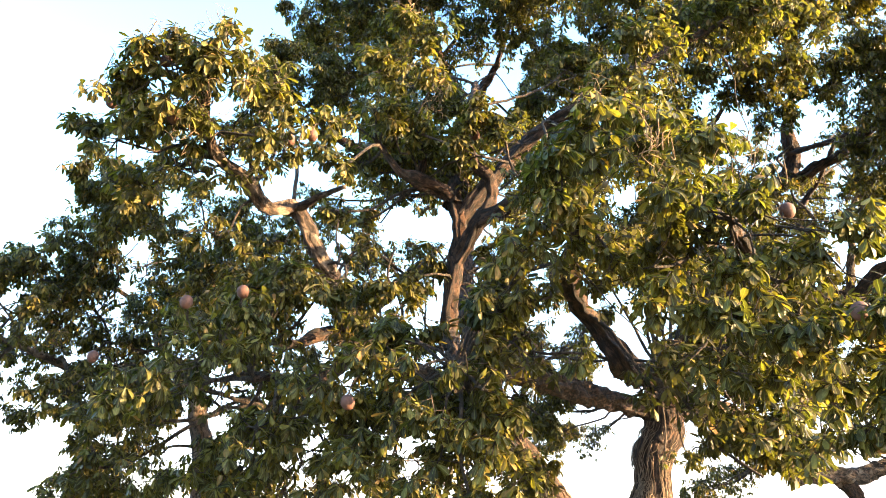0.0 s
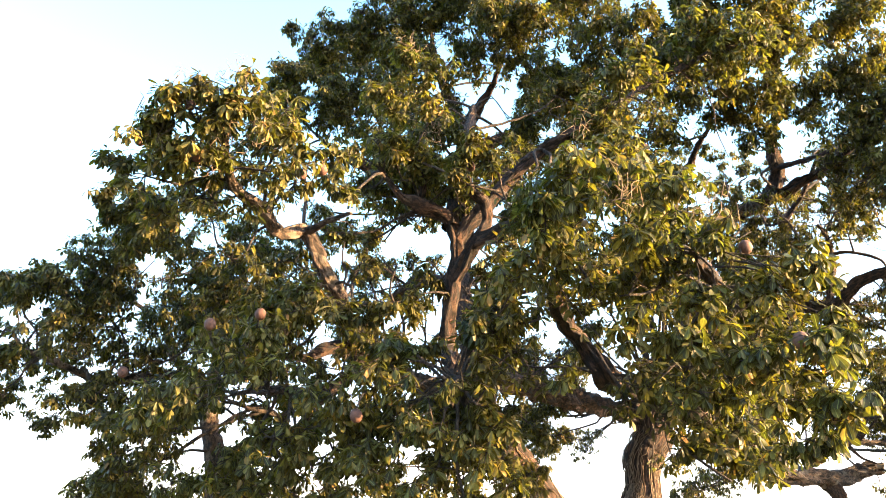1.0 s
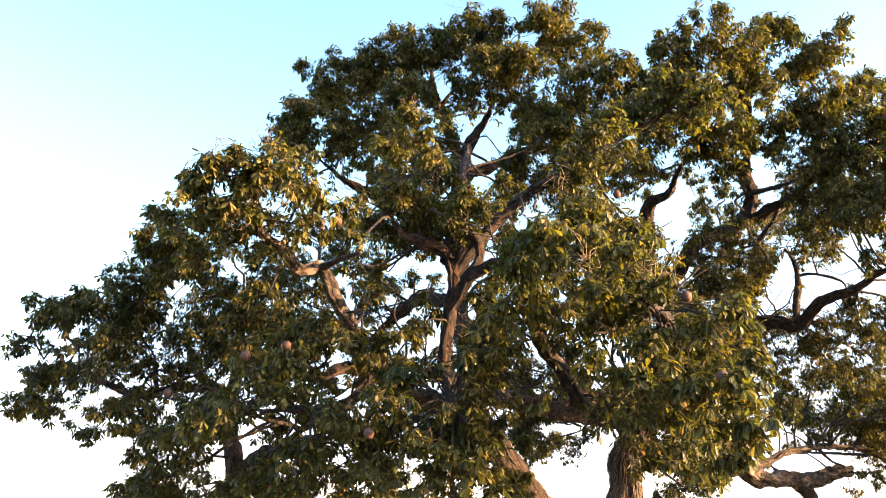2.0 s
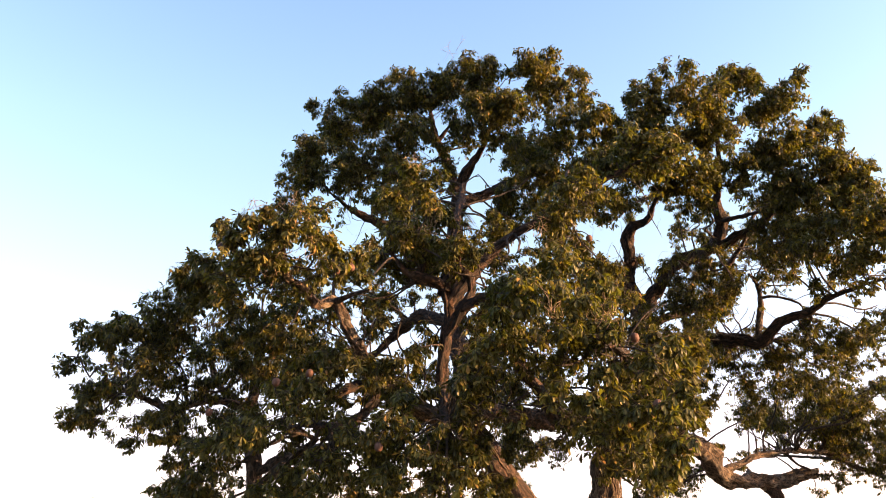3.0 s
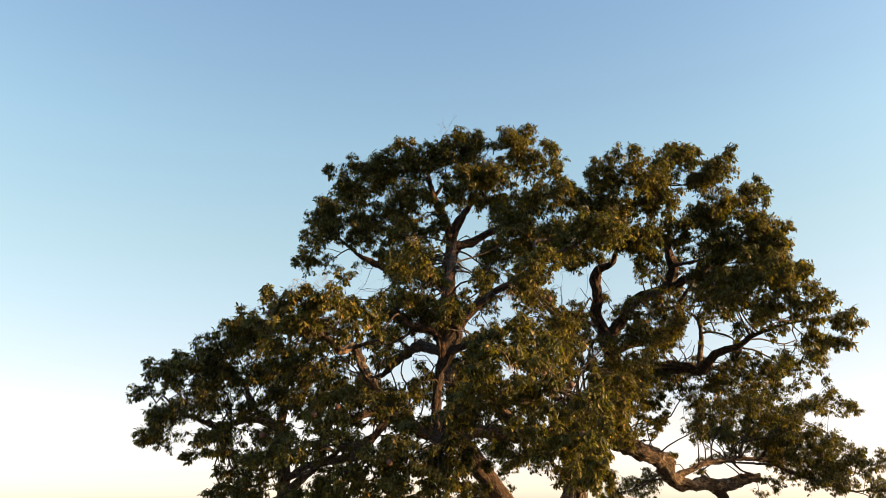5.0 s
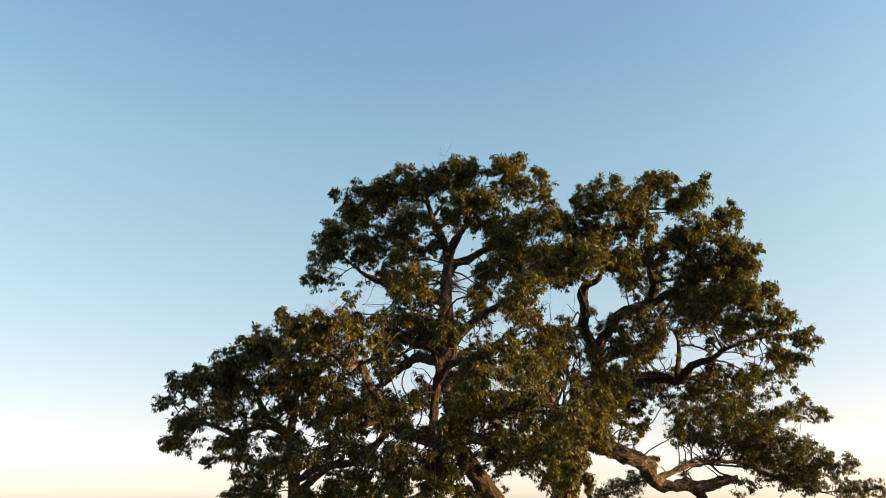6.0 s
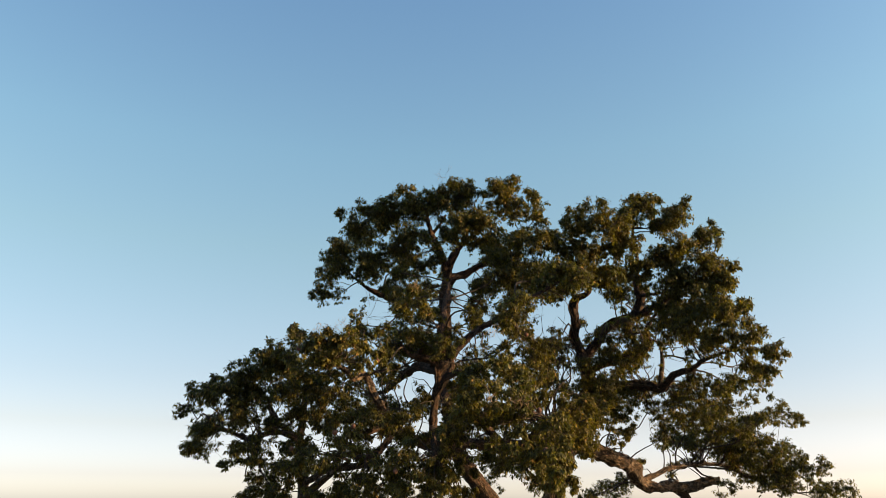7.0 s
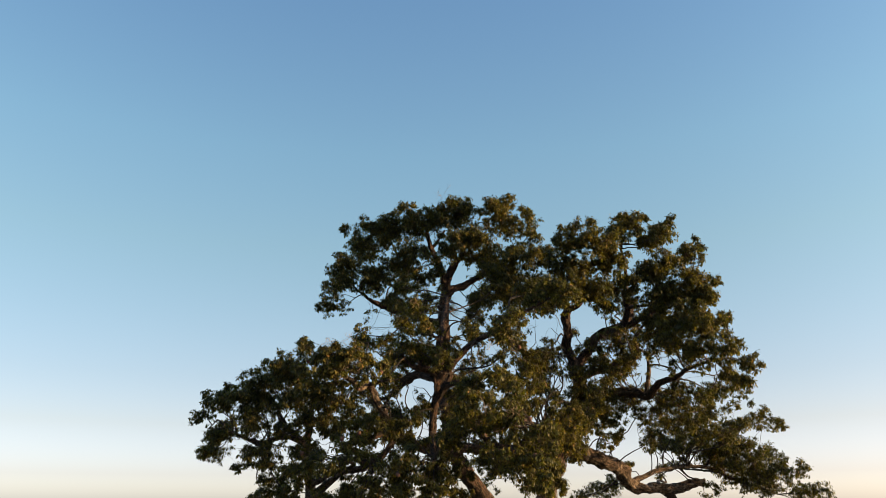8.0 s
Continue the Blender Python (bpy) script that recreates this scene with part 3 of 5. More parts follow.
CENTRE_CROWN = [
    (0.6, 20.0, 17.5, 0.93), (1.8, 19.0, 17.4, 1.08), (-0.3, 21.0, 17.4, 1.03),
    (2.9, 19.0, 16.3, 0.92), (0.7, 21.0, 15.1, 0.50), (-0.2, 14.0, 11.2, 0.82),
    (-1.3, 14.0, 10.3, 0.81), (1.2, 14.0, 10.3, 0.62), (1.8, 12.0, 9.3, 0.72),
    (-0.6, 14.0, 9.8, 0.72), (0.5, 13.0, 9.4, 0.45), (-0.4, 14.0, 7.7, 0.45),
    (-2.1, 12.0, 6.8, 0.46), (-3.2, 12.0, 6.5, 0.75), (-4.8, 12.0, 4.9, 0.67),
    (-5.7, 13.0, 4.6, 0.76), (-3.6, 12.0, 5.4, 0.74), (-1.4, 12.0, 6.2, 0.63),
    (-2.2, 11.0, 6.2, 0.62), (3.5, 13.0, 10.9, 0.66), (2.8, 17.0, 14.0, 0.75),
    (-1.1, 16.0, 12.9, 0.81),
]
FRONT_FILL = [
    (1.6, 10.0, 7.7, 0.69), (1.8, 9.0, 6.5, 0.58), (2.6, 8.6, 5.8, 0.69),
    (-0.9, 10.0, 5.2, 0.69), (-1.9, 10.0, 4.5, 0.57), (0.8, 10.0, 5.6, 0.68),
    (1.1, 10.0, 6.2, 0.59), (1.7, 9.2, 4.8, 0.29), (-2.5, 10.0, 4.0, 0.67),
    (-1.3, 10.0, 4.0, 0.69), (-0.1, 10.0, 4.1, 0.69), (-3.6, 12.0, 3.6, 0.53),
    (3.3, 8.6, 6.6, 0.61), (4.4, 8.0, 5.7, 0.64), (3.5, 8.0, 5.4, 0.70),
    (4.5, 7.6, 4.8, 0.59), (3.4, 8.2, 4.4, 0.61), (2.8, 9.0, 4.5, 0.50),
    (4.3, 8.6, 4.2, 0.47), (3.0, 9.0, 8.1, 0.74), (3.6, 8.6, 7.4, 0.67),
    (2.0, 10.0, 8.0, 0.72),
]
RIGHT_FILL = [
    (9.9, 22.0, 11.2, 0.78), (10.4, 21.0, 10.0, 0.91), (11.7, 21.0, 10.8, 0.82),
    (10.3, 22.0, 9.2, 0.93), (9.1, 24.0, 9.5, 0.82), (9.7, 24.0, 8.2, 0.97),
    (10.6, 25.0, 8.0, 0.56), (12.4, 22.0, 9.2, 0.67), (12.4, 17.0, 9.9, 0.44),
    (13.0, 22.0, 8.1, 0.82), (13.8, 20.0, 8.3, 0.72), (15.2, 22.0, 7.6, 0.86),
    (16.5, 31.0, 7.0, 1.07), (17.9, 30.0, 6.9, 1.18), (19.5, 28.0, 7.0, 1.13),
    (19.3, 30.0, 5.8, 1.05), (20.2, 27.0, 5.5, 0.97), (19.9, 26.0, 4.2, 0.82),
    (14.7, 15.0, 8.7, 0.59), (13.7, 16.0, 8.4, 0.56), (13.8, 17.0, 10.6, 0.63),
    (12.9, 19.0, 11.5, 0.73), (13.1, 18.0, 12.5, 0.95),
]
RIGHT_CROWN_FILL = [
    (12.2, 18.0, 13.3, 0.60), (10.4, 18.0, 14.3, 0.87), (8.7, 18.0, 14.3, 0.87),
    (12.4, 18.0, 14.9, 0.97), (13.9, 18.0, 13.8, 0.96), (13.9, 16.0, 11.7, 0.79),
    (5.8, 17.0, 13.0, 0.79), (4.8, 18.0, 14.4, 0.82), (8.0, 24.0, 11.9, 0.73),
    (9.3, 25.0, 13.9, 0.64), (6.2, 20.0, 11.1, 0.65), (7.1, 20.0, 13.2, 0.66),
    (4.3, 17.0, 11.6, 0.71),
]
EDGE_CLUMPS = [
    (14.8, 14.0, 10.2, 0.53), (15.3, 13.4, 9.7, 0.47), (14.9, 14.5, 9.4, 0.53),
    (14.8, 13.5, 8.6, 0.43), (16.1, 18.0, 8.9, 0.31), (21.8, 28.0, 8.5, 0.78),
    (21.2, 30.0, 8.2, 0.62), (22.3, 27.0, 7.8, 0.58), (20.9, 28.0, 6.7, 0.95),
    (21.4, 26.0, 5.7, 0.78), (-10.7, 15.5, 5.7, 0.48), 
    (-10.7, 16.0, 6.5, 0.54), (-1.3, 12.0, 10.0, 0.59), (-0.7, 12.5, 9.9, 0.53),
    (13.2, 17.0, 11.5, 0.68), (-3.7, 22.0, 13.2, 0.31),
]
LEFT_RIDGE = [
    (-8.3, 16.0, 9.9, 0.69), (-9.4, 17.0, 9.5, 0.65), (-6.9, 14.0, 10.0, 0.60),
    (-10.2, 17.0, 8.7, 0.64), (-5.7, 12.0, 9.9, 0.57), (-11.1, 17.0, 8.1, 0.49),
    (-9.0, 17.0, 8.8, 0.70), (-7.3, 15.0, 9.3, 0.67), (-5.5, 10.0, 8.6, 0.21),
    (-5.0, 10.0, 8.4, 0.24), (-7.2, 13.0, 9.4, 0.27), (-7.2, 14.0, 9.3, 0.40),
    (-7.4, 15.0, 9.0, 0.42), (-5.9, 13.0, 8.7, 0.42),
]
CROWN_EDGE = [
    (8.2, 17.0, 16.7, 0.55), (9.0, 17.0, 15.6, 0.55), (10.0, 17.5, 17.3, 0.55), (15.2, 17.0, 14.0, 0.50), (15.5, 17.0, 12.5, 0.45),
    (6.3, 21.0, 18.5, 0.62), (7.0, 21.0, 17.8, 0.62), (7.9, 17.5, 16.9, 0.51),
    (5.6, 19.0, 19.3, 0.67), (4.6, 19.0, 20.1, 0.60), (13.2, 17.0, 17.8, 0.57),
    (15.6, 19.5, 17.5, 0.53), (15.7, 18.0, 15.0, 0.51), (-5.0, 21.0, 19.1, 0.63),
    (-5.9, 20.0, 16.3, 0.53), (-6.4, 20.0, 14.1, 0.46), (10.8, 17.0, 18.5, 0.51),
    (-1.6, 20.5, 20.4, 0.56), (1.2, 19.5, 20.2, 0.54), (15.4, 16.0, 12.3, 0.41),
    (14.6, 18.0, 14.1, 0.63),
    (13.0, 18.0, 17.8, 0.60), (11.8, 18.0, 18.6, 0.55), (14.4, 17.5, 15.0, 0.60),
    (7.5, 17.0, 17.3, 0.55), (10.6, 17.0, 17.8, 0.60), (4.1, 19.0, 19.7, 0.60),
    (5.7, 19.0, 18.4, 0.60), (-4.0, 21.0, 19.6, 0.60),
]
SHADE_SIDE = [
    (6.6, 21.0, 10.9, 0.78), (6.7, 22.0, 10.0, 0.40), (5.8, 20.0, 9.2, 0.71),
    (7.1, 22.0, 12.2, 0.52), (5.9, 19.0, 10.9, 0.51), (8.0, 24.0, 8.3, 0.68),
    (-0.5, 13.0, 6.9, 0.32), (0.1, 12.0, 5.7, 0.39), (-1.1, 12.0, 5.9, 0.56),
    (-3.3, 14.0, 8.1, 0.63), (-4.4, 15.0, 8.6, 0.66), (-5.3, 16.0, 7.8, 0.72),
    (-6.3, 17.0, 7.0, 0.73), (-2.1, 13.5, 8.4, 0.50), (0.6, 10.0, 5.0, 0.64),
    (0.4, 10.5, 4.3, 0.61), (1.1, 12.0, 5.6, 0.48), (0.2, 10.0, 3.5, 0.59),
    # unseen clumps added behind the near mass to shade the limb west of them
    (7.5, 18.5, 7.2, 0.90), (8.5, 19.5, 7.8, 0.90), (6.5, 17.5, 6.6, 0.80),
    (7.2, 17.0, 7.9, 0.80), (9.0, 18.0, 8.2, 0.90),
]
RIGHT_BACK_MASS = [
    (6.3, 12.0, 7.0, 0.54), (6.4, 12.0, 6.1, 0.51), (6.2, 12.0, 5.2, 0.52),
    (5.5, 11.5, 4.5, 0.51), (6.3, 12.5, 8.0, 0.48), (5.6, 11.5, 7.2, 0.44),
    (5.3, 11.0, 5.8, 0.57), (4.9, 11.0, 5.0, 0.57), (4.9, 11.5, 4.1, 0.44),
    (4.4, 11.5, 3.9, 0.40), (5.7, 12.0, 4.0, 0.34), (5.0, 12.0, 8.3, 0.48),
    (4.5, 12.0, 8.9, 0.55),
]
LOW_BACK = [
    (-6.5, 18.0, 6.1, 0.66), (-5.4, 18.0, 7.1, 0.76), (-4.4, 17.0, 4.9, 0.72),
    (-3.2, 17.0, 5.1, 0.72), (-2.0, 18.0, 5.4, 0.74), (-7.1, 18.0, 4.2, 0.65),
    (-5.8, 18.0, 3.7, 0.56), (-3.8, 16.0, 3.5, 0.60), (-2.6, 16.0, 3.7, 0.60),
    (-1.4, 16.0, 3.5, 0.60), (-3.4, 17.0, 6.2, 0.68), (-2.1, 17.0, 6.6, 0.69),
    (-0.8, 17.0, 5.1, 0.59), (-4.8, 18.0, 8.3, 0.72),
]
# the last seven are unseen clumps, added to keep the sun off the low limb
INNER_SHADE = [
    (3.1, 24.6, 15.7, 0.88), (4.5, 24.4, 16.1, 0.88), (5.0, 24.0, 14.7, 0.82),
    (2.7, 25.4, 15.0, 0.71), (3.9, 24.0, 17.8, 0.94), (5.0, 23.6, 17.0, 0.93),
    (3.8, 22.5, 18.2, 0.85), (5.3, 22.0, 17.9, 0.84), (4.4, 23.0, 13.1, 0.71),
    (2.7, 23.0, 12.9, 0.77), (6.4, 23.0, 16.3, 0.85), (-0.4, 25.5, 16.0, 0.78),
    (-1.0, 25.0, 17.1, 0.84), (-1.6, 24.0, 17.3, 0.76), (6.0, 14.0, 6.3, 0.90),
    (7.0, 15.0, 6.8, 0.90), (5.5, 13.0, 6.2, 0.80), (6.5, 16.0, 6.4, 0.90),
    (8.0, 20.0, 7.0, 0.90), (7.2, 18.0, 6.2, 0.80), (5.0, 12.4, 5.6, 0.70),
]
RIGHT_LACE = [
    (15.1, 24.0, 8.5, 0.76), (16.4, 24.0, 8.3, 0.76), (14.9, 26.0, 7.7, 0.79),
    (17.0, 27.0, 7.5, 0.93), (18.8, 27.0, 7.2, 0.81), (19.5, 28.0, 5.6, 0.94),
    (20.5, 27.0, 4.7, 0.85), (18.1, 29.0, 4.3, 0.59), (14.4, 28.0, 7.5, 0.67),
    (15.2, 29.0, 6.6, 0.66), (16.5, 29.0, 6.6, 0.73), (18.6, 29.0, 6.3, 0.78),
    (20.7, 26.0, 4.2, 0.71), (19.8, 28.0, 4.2, 0.69), (13.7, 23.0, 9.2, 0.64),
    (14.2, 21.0, 9.0, 0.55), (15.7, 21.0, 8.8, 0.60), (21.4, 26.0, 5.2, 0.61),
    (12.1, 27.0, 5.3, 0.37), (12.5, 27.5, 5.6, 0.29),
]
BACK_FILL = [
    (-0.4, 27.0, 8.9, 0.89), (0.9, 28.0, 9.9, 0.82), (1.7, 27.0, 9.0, 0.94),
    (2.6, 27.0, 10.2, 0.83), (2.0, 27.0, 7.8, 0.93), (3.7, 27.0, 6.7, 0.92),
    (3.1, 27.0, 5.6, 0.63), (4.1, 28.0, 5.1, 0.41), (0.8, 27.0, 7.3, 0.81),
    (-0.4, 27.0, 6.7, 0.92), (-1.6, 28.0, 8.5, 0.96), (-2.6, 29.0, 9.1, 0.93),
    (3.4, 28.0, 8.3, 0.78), (4.9, 28.0, 7.4, 0.82), (2.1, 28.0, 11.6, 0.80),
    (3.0, 28.0, 12.5, 0.81), (4.8, 28.0, 11.2, 0.92), (5.9, 28.0, 9.1, 0.84),
    (-2.4, 28.0, 12.5, 0.70), (-3.4, 28.0, 8.6, 0.84), (-4.1, 28.0, 9.8, 0.79),
]
SMALL_CLUMPS = [
    (-4.2, 9.0, 9.2, 0.26), (-4.4, 9.2, 9.0, 0.26), (-3.9, 9.0, 9.4, 0.23),
    (-4.7, 9.5, 8.8, 0.24), (-3.6, 9.0, 9.0, 0.28), (1.8, 12.6, 3.4, 0.28),
    (1.3, 12.0, 3.3, 0.32), (1.8, 13.0, 4.4, 0.14), (1.1, 12.6, 4.6, 0.29),
    (0.9, 12.2, 4.1, 0.21), (1.9, 12.6, 3.1, 0.31), (1.1, 13.0, 5.5, 0.26),
    (0.45, 10.8, 9.25, 0.26), (0.75, 10.9, 9.0, 0.22), (0.3, 10.9, 8.9, 0.20),
]
RIGHT_CURTAIN = [
    (9.5, 20.0, 9.4, 0.68), (11.0, 22.0, 8.7, 0.67), (7.8, 16.0, 7.5, 0.55),
    (14.0, 23.0, 8.9, 0.74), (14.1, 20.0, 9.3, 0.58), (15.2, 20.0, 8.9, 0.63),
    (15.4, 25.0, 8.1, 0.83), (17.5, 26.0, 7.6, 0.85), (19.9, 27.0, 8.1, 0.34),
    (10.7, 22.0, 10.5, 0.68), (6.9, 14.0, 6.0, 0.38), (12.6, 24.0, 8.3, 0.49),
    (14.4, 27.0, 7.6, 0.70), (19.0, 28.0, 6.2, 0.82), (16.5, 30.0, 5.8, 0.55),
]
RIGHT_VEIL = [
    (9.9, 27.6, 17.4, 0.65), (11.2, 27.8, 17.9, 0.52), (11.3, 25.2, 16.2, 0.61),
    (13.1, 26.6, 17.6, 0.55), (10.9, 24.0, 12.3, 0.74), (13.6, 27.9, 15.6, 0.61),
    (15.6, 27.8, 15.8, 0.78), (13.4, 22.2, 12.6, 0.68), (16.9, 25.9, 14.8, 0.78),
    (14.9, 24.5, 16.4, 0.65), (15.9, 24.5, 15.9, 0.79), (16.4, 23.4, 15.4, 0.57),
    (12.6, 24.4, 15.4, 0.70), (12.0, 25.9, 13.7, 0.73), (16.8, 20.0, 10.1, 0.50),
    (18.3, 22.0, 9.2, 0.60), (17.9, 24.0, 8.5, 0.60), (18.8, 24.0, 7.6, 0.60),
    (16.2, 22.0, 8.7, 0.50), (16.1, 24.0, 7.9, 0.55), (17.9, 25.0, 7.0, 0.60),
]
LEFT_SPRAY = [
    (-11.7, 19.0, 6.5, 0.50), (-11.0, 18.0, 6.9, 0.50), (-11.3, 20.0, 6.8, 0.45), (-11.5, 18.0, 5.8, 0.40),
    (-9.5, 18.0, 5.6, 0.50), (-9.1, 19.0, 5.7, 0.50), (-9.5, 17.0, 4.9, 0.42), (-9.0, 18.0, 5.1, 0.45),
    (-8.1, 17.0, 5.9, 0.45), (-8.0, 18.0, 5.2, 0.45), (-8.5, 20.0, 7.0, 0.50), (-9.8, 19.0, 7.1, 0.50),
    (-11.2, 20.0, 7.5, 0.45), (-8.0, 17.0, 4.2, 0.40), (-12.2, 21.0, 8.3, 0.40),
]
RIGHT_SPRAY = [
    (11.1, 24.0, 7.9, 0.45), (11.3, 24.0, 7.1, 0.40), (10.6, 24.0, 6.5, 0.45), (12.9, 24.0, 7.6, 0.45),
    (13.3, 24.0, 6.6, 0.50), (9.8, 22.0, 7.1, 0.45),
    (12.2, 27.0, 15.8, 0.55), (12.4, 26.0, 16.2, 0.50), (12.0, 28.0, 16.3, 0.40), (11.8, 24.0, 13.0, 0.50),
    (13.0, 25.0, 13.6, 0.55), (14.2, 26.0, 14.3, 0.50), (14.2, 25.0, 14.6, 0.50), (12.4, 23.0, 12.2, 0.50),
    (12.0, 24.0, 12.2, 0.50), (11.7, 25.0, 12.9, 0.45), (13.1, 24.0, 11.9, 0.40), (14.1, 22.0, 12.7, 0.55),
    (14.1, 21.0, 11.8, 0.50), (14.2, 23.0, 13.4, 0.50), (12.6, 24.0, 11.2, 0.40), (11.5, 23.0, 11.2, 0.45),
    (18.4, 22.0, 10.1, 0.50), (17.6, 23.0, 9.7, 0.50), (16.8, 24.0, 9.2, 0.50),
]
INNER_VEIL = [
    (1.2, 15.0, 8.5, 0.42), (1.3, 15.0, 7.9, 0.42), (1.0, 15.0, 7.3, 0.40), (1.5, 15.0, 9.0, 0.42),
    (-1.1, 16.0, 8.7, 0.42), (-0.6, 16.0, 7.6, 0.42), (-1.7, 15.0, 8.8, 0.40), (2.2, 16.0, 6.9, 0.45),
    (2.8, 16.0, 6.5, 0.45), (3.5, 16.0, 7.0, 0.45), (8.2, 18.0, 11.2, 0.45), (6.6, 17.0, 9.9, 0.45),
    (-3.1, 18.0, 13.1, 0.45), (-2.7, 19.0, 13.9, 0.50), (-2.1, 18.0, 13.7, 0.50), (-3.3, 18.0, 12.5, 0.40),
    (-2.3, 18.0, 12.4, 0.50), (-1.6, 18.0, 12.8, 0.50),
]
CENTRE_VEIL = [
    (5.4, 19.0, 11.0, 0.55), (6.5, 20.0, 10.3, 0.55), (3.2, 19.0, 13.0, 0.50), (4.0, 18.0, 10.9, 0.55),
    (-4.7, 26.5, 13.3, 0.67), (-4.2, 27.1, 14.9, 0.51), (-2.8, 25.2, 11.2, 0.67),
    (-2.9, 24.0, 10.1, 0.66), (-1.9, 27.2, 11.6, 0.57), (-4.6, 25.2, 11.3, 0.52),
    (-1.1, 25.0, 11.8, 0.56), (3.0, 26.0, 9.6, 0.59), (3.9, 28.0, 9.2, 0.65),
    (4.6, 26.5, 8.5, 0.70), (4.8, 24.9, 9.0, 0.49), (3.6, 26.4, 7.8, 0.46),
    (3.9, 24.1, 5.3, 0.58), (5.1, 25.9, 5.3, 0.68), (3.3, 26.5, 5.9, 0.58),
    (3.9, 26.0, 6.7, 0.51), (2.2, 24.1, 8.3, 0.50),
]
# clumps added inside the foliage only to block the sun from the left crown
EAST_SHADE = [
    (4.6, 14.9, 10.6, 0.80), (5.2, 15.6, 9.6, 0.80), (4.4, 15.6, 8.6, 0.80),
    (5.0, 14.4, 7.6, 0.80), (6.5, 15.4, 8.6, 0.80), (6.2, 16.4, 10.4, 0.80),
    (3.6, 16.4, 9.4, 0.70), (7.0, 15.0, 11.0, 0.70),
]

# ---- gaps in the foliage: both ends and the radius at the first ----
TOP_GAPS = [
    (-4.6, 34.0, 17.8, -1.9, 9.0, 9.6, 0.86), (-3.4, 34.0, 17.5, -1.4, 9.0, 9.5, 0.32),
    (-6.0, 34.0, 17.0, -2.5, 9.0, 9.3, 0.32), (-5.1, 34.0, 16.7, -2.1, 9.0, 9.1, 0.40),
    (-0.2, 34.0, 24.4, 0.1, 9.0, 12.6, 0.29), (0.0, 34.0, 25.4, 0.2, 9.0, 13.0, 0.21),
    (-0.8, 34.0, 22.8, -0.2, 9.0, 11.9, 0.28), (-1.3, 34.0, 23.5, -0.4, 9.0, 12.1, 0.18),
    (-0.2, 34.0, 22.1, 0.1, 9.0, 11.5, 0.23), (0.4, 34.0, 20.8, 0.3, 9.0, 10.9, 0.21),
    (3.5, 34.0, 22.7, 1.7, 9.0, 11.8, 0.28), (3.3, 34.0, 22.0, 1.6, 9.0, 11.5, 0.21),
    (2.7, 34.0, 20.1, 1.4, 9.0, 10.6, 0.23),
]
TOP_GAPS_B = [
    (4.6, 34.0, 17.8, 2.2, 9.0, 9.6, 0.30), (4.1, 34.0, 17.2, 2.0, 9.0, 9.3, 0.22),
    (5.2, 34.0, 20.8, 2.5, 9.0, 10.9, 0.21), (-2.7, 34.0, 25.4, -1.0, 9.0, 13.0, 0.18),
    (4.9, 34.0, 27.3, 2.4, 9.0, 13.9, 0.26), (-1.3, 34.0, 14.9, -0.4, 9.0, 8.3, 0.27),
    (-2.3, 34.0, 15.7, -0.9, 9.0, 8.7, 0.22), (2.4, 34.0, 14.6, 1.2, 9.0, 8.2, 0.27),
    (3.3, 34.0, 14.2, 1.6, 9.0, 8.0, 0.20), (-5.3, 34.0, 22.0, -2.2, 9.0, 11.5, 0.13),
    (-8.1, 34.0, 19.4, -3.4, 9.0, 10.3, 0.20), (-2.4, 34.0, 22.6, -0.9, 9.0, 11.8, 0.15),
    (2.3, 34.0, 19.6, 1.2, 9.0, 10.4, 0.23),
]
LOW_GAPS = [
    (-1.9, 36.0, 13.8, -0.6, 9.0, 7.6, 0.36), (-2.8, 36.0, 13.5, -1.0, 9.0, 7.5, 0.25),
    (-1.0, 36.0, 14.3, -0.3, 9.0, 7.8, 0.26), (-2.2, 36.0, 12.1, -0.8, 9.0, 6.9, 0.22),
    (-1.2, 36.0, 11.9, -0.4, 9.0, 6.8, 0.20), (-1.4, 36.0, 9.0, -0.4, 9.0, 5.6, 0.22),
    (-4.6, 36.0, 7.8, -1.8, 9.0, 5.1, 0.32), (-4.0, 36.0, 7.3, -1.6, 9.0, 4.8, 0.27),
    (-5.6, 36.0, 7.9, -2.2, 9.0, 5.1, 0.22), (-3.6, 36.0, 8.0, -1.4, 9.0, 5.1, 0.24),
    (-9.0, 36.0, 5.5, -3.7, 9.0, 4.1, 0.26), (-8.4, 36.0, 5.8, -3.4, 9.0, 4.2, 0.19),
]
LOW_GAPS_B = [
    (-6.2, 36.0, 6.5, -2.5, 9.0, 4.5, 0.14), (-7.9, 36.0, 6.4, -3.2, 9.0, 4.5, 0.16),
    (-6.7, 36.0, 4.5, -2.7, 9.0, 3.7, 0.18), (4.6, 36.0, 12.4, 2.1, 9.0, 7.0, 0.28),
    (3.9, 36.0, 12.1, 1.8, 9.0, 6.9, 0.22), (5.2, 36.0, 9.3, 2.4, 9.0, 5.7, 0.17),
    (4.2, 36.0, 4.2, 2.0, 9.0, 3.5, 0.37), (4.7, 36.0, 4.7, 2.2, 9.0, 3.7, 0.29),
    (-12.7, 36.0, 13.1, -5.3, 9.0, 7.3, 0.22), (-11.2, 36.0, 12.9, -4.6, 9.0, 7.2, 0.17),
    (-17.9, 36.0, 10.5, -7.5, 9.0, 6.2, 0.22), (-13.5, 36.0, 9.2, -5.6, 9.0, 5.7, 0.17),
]
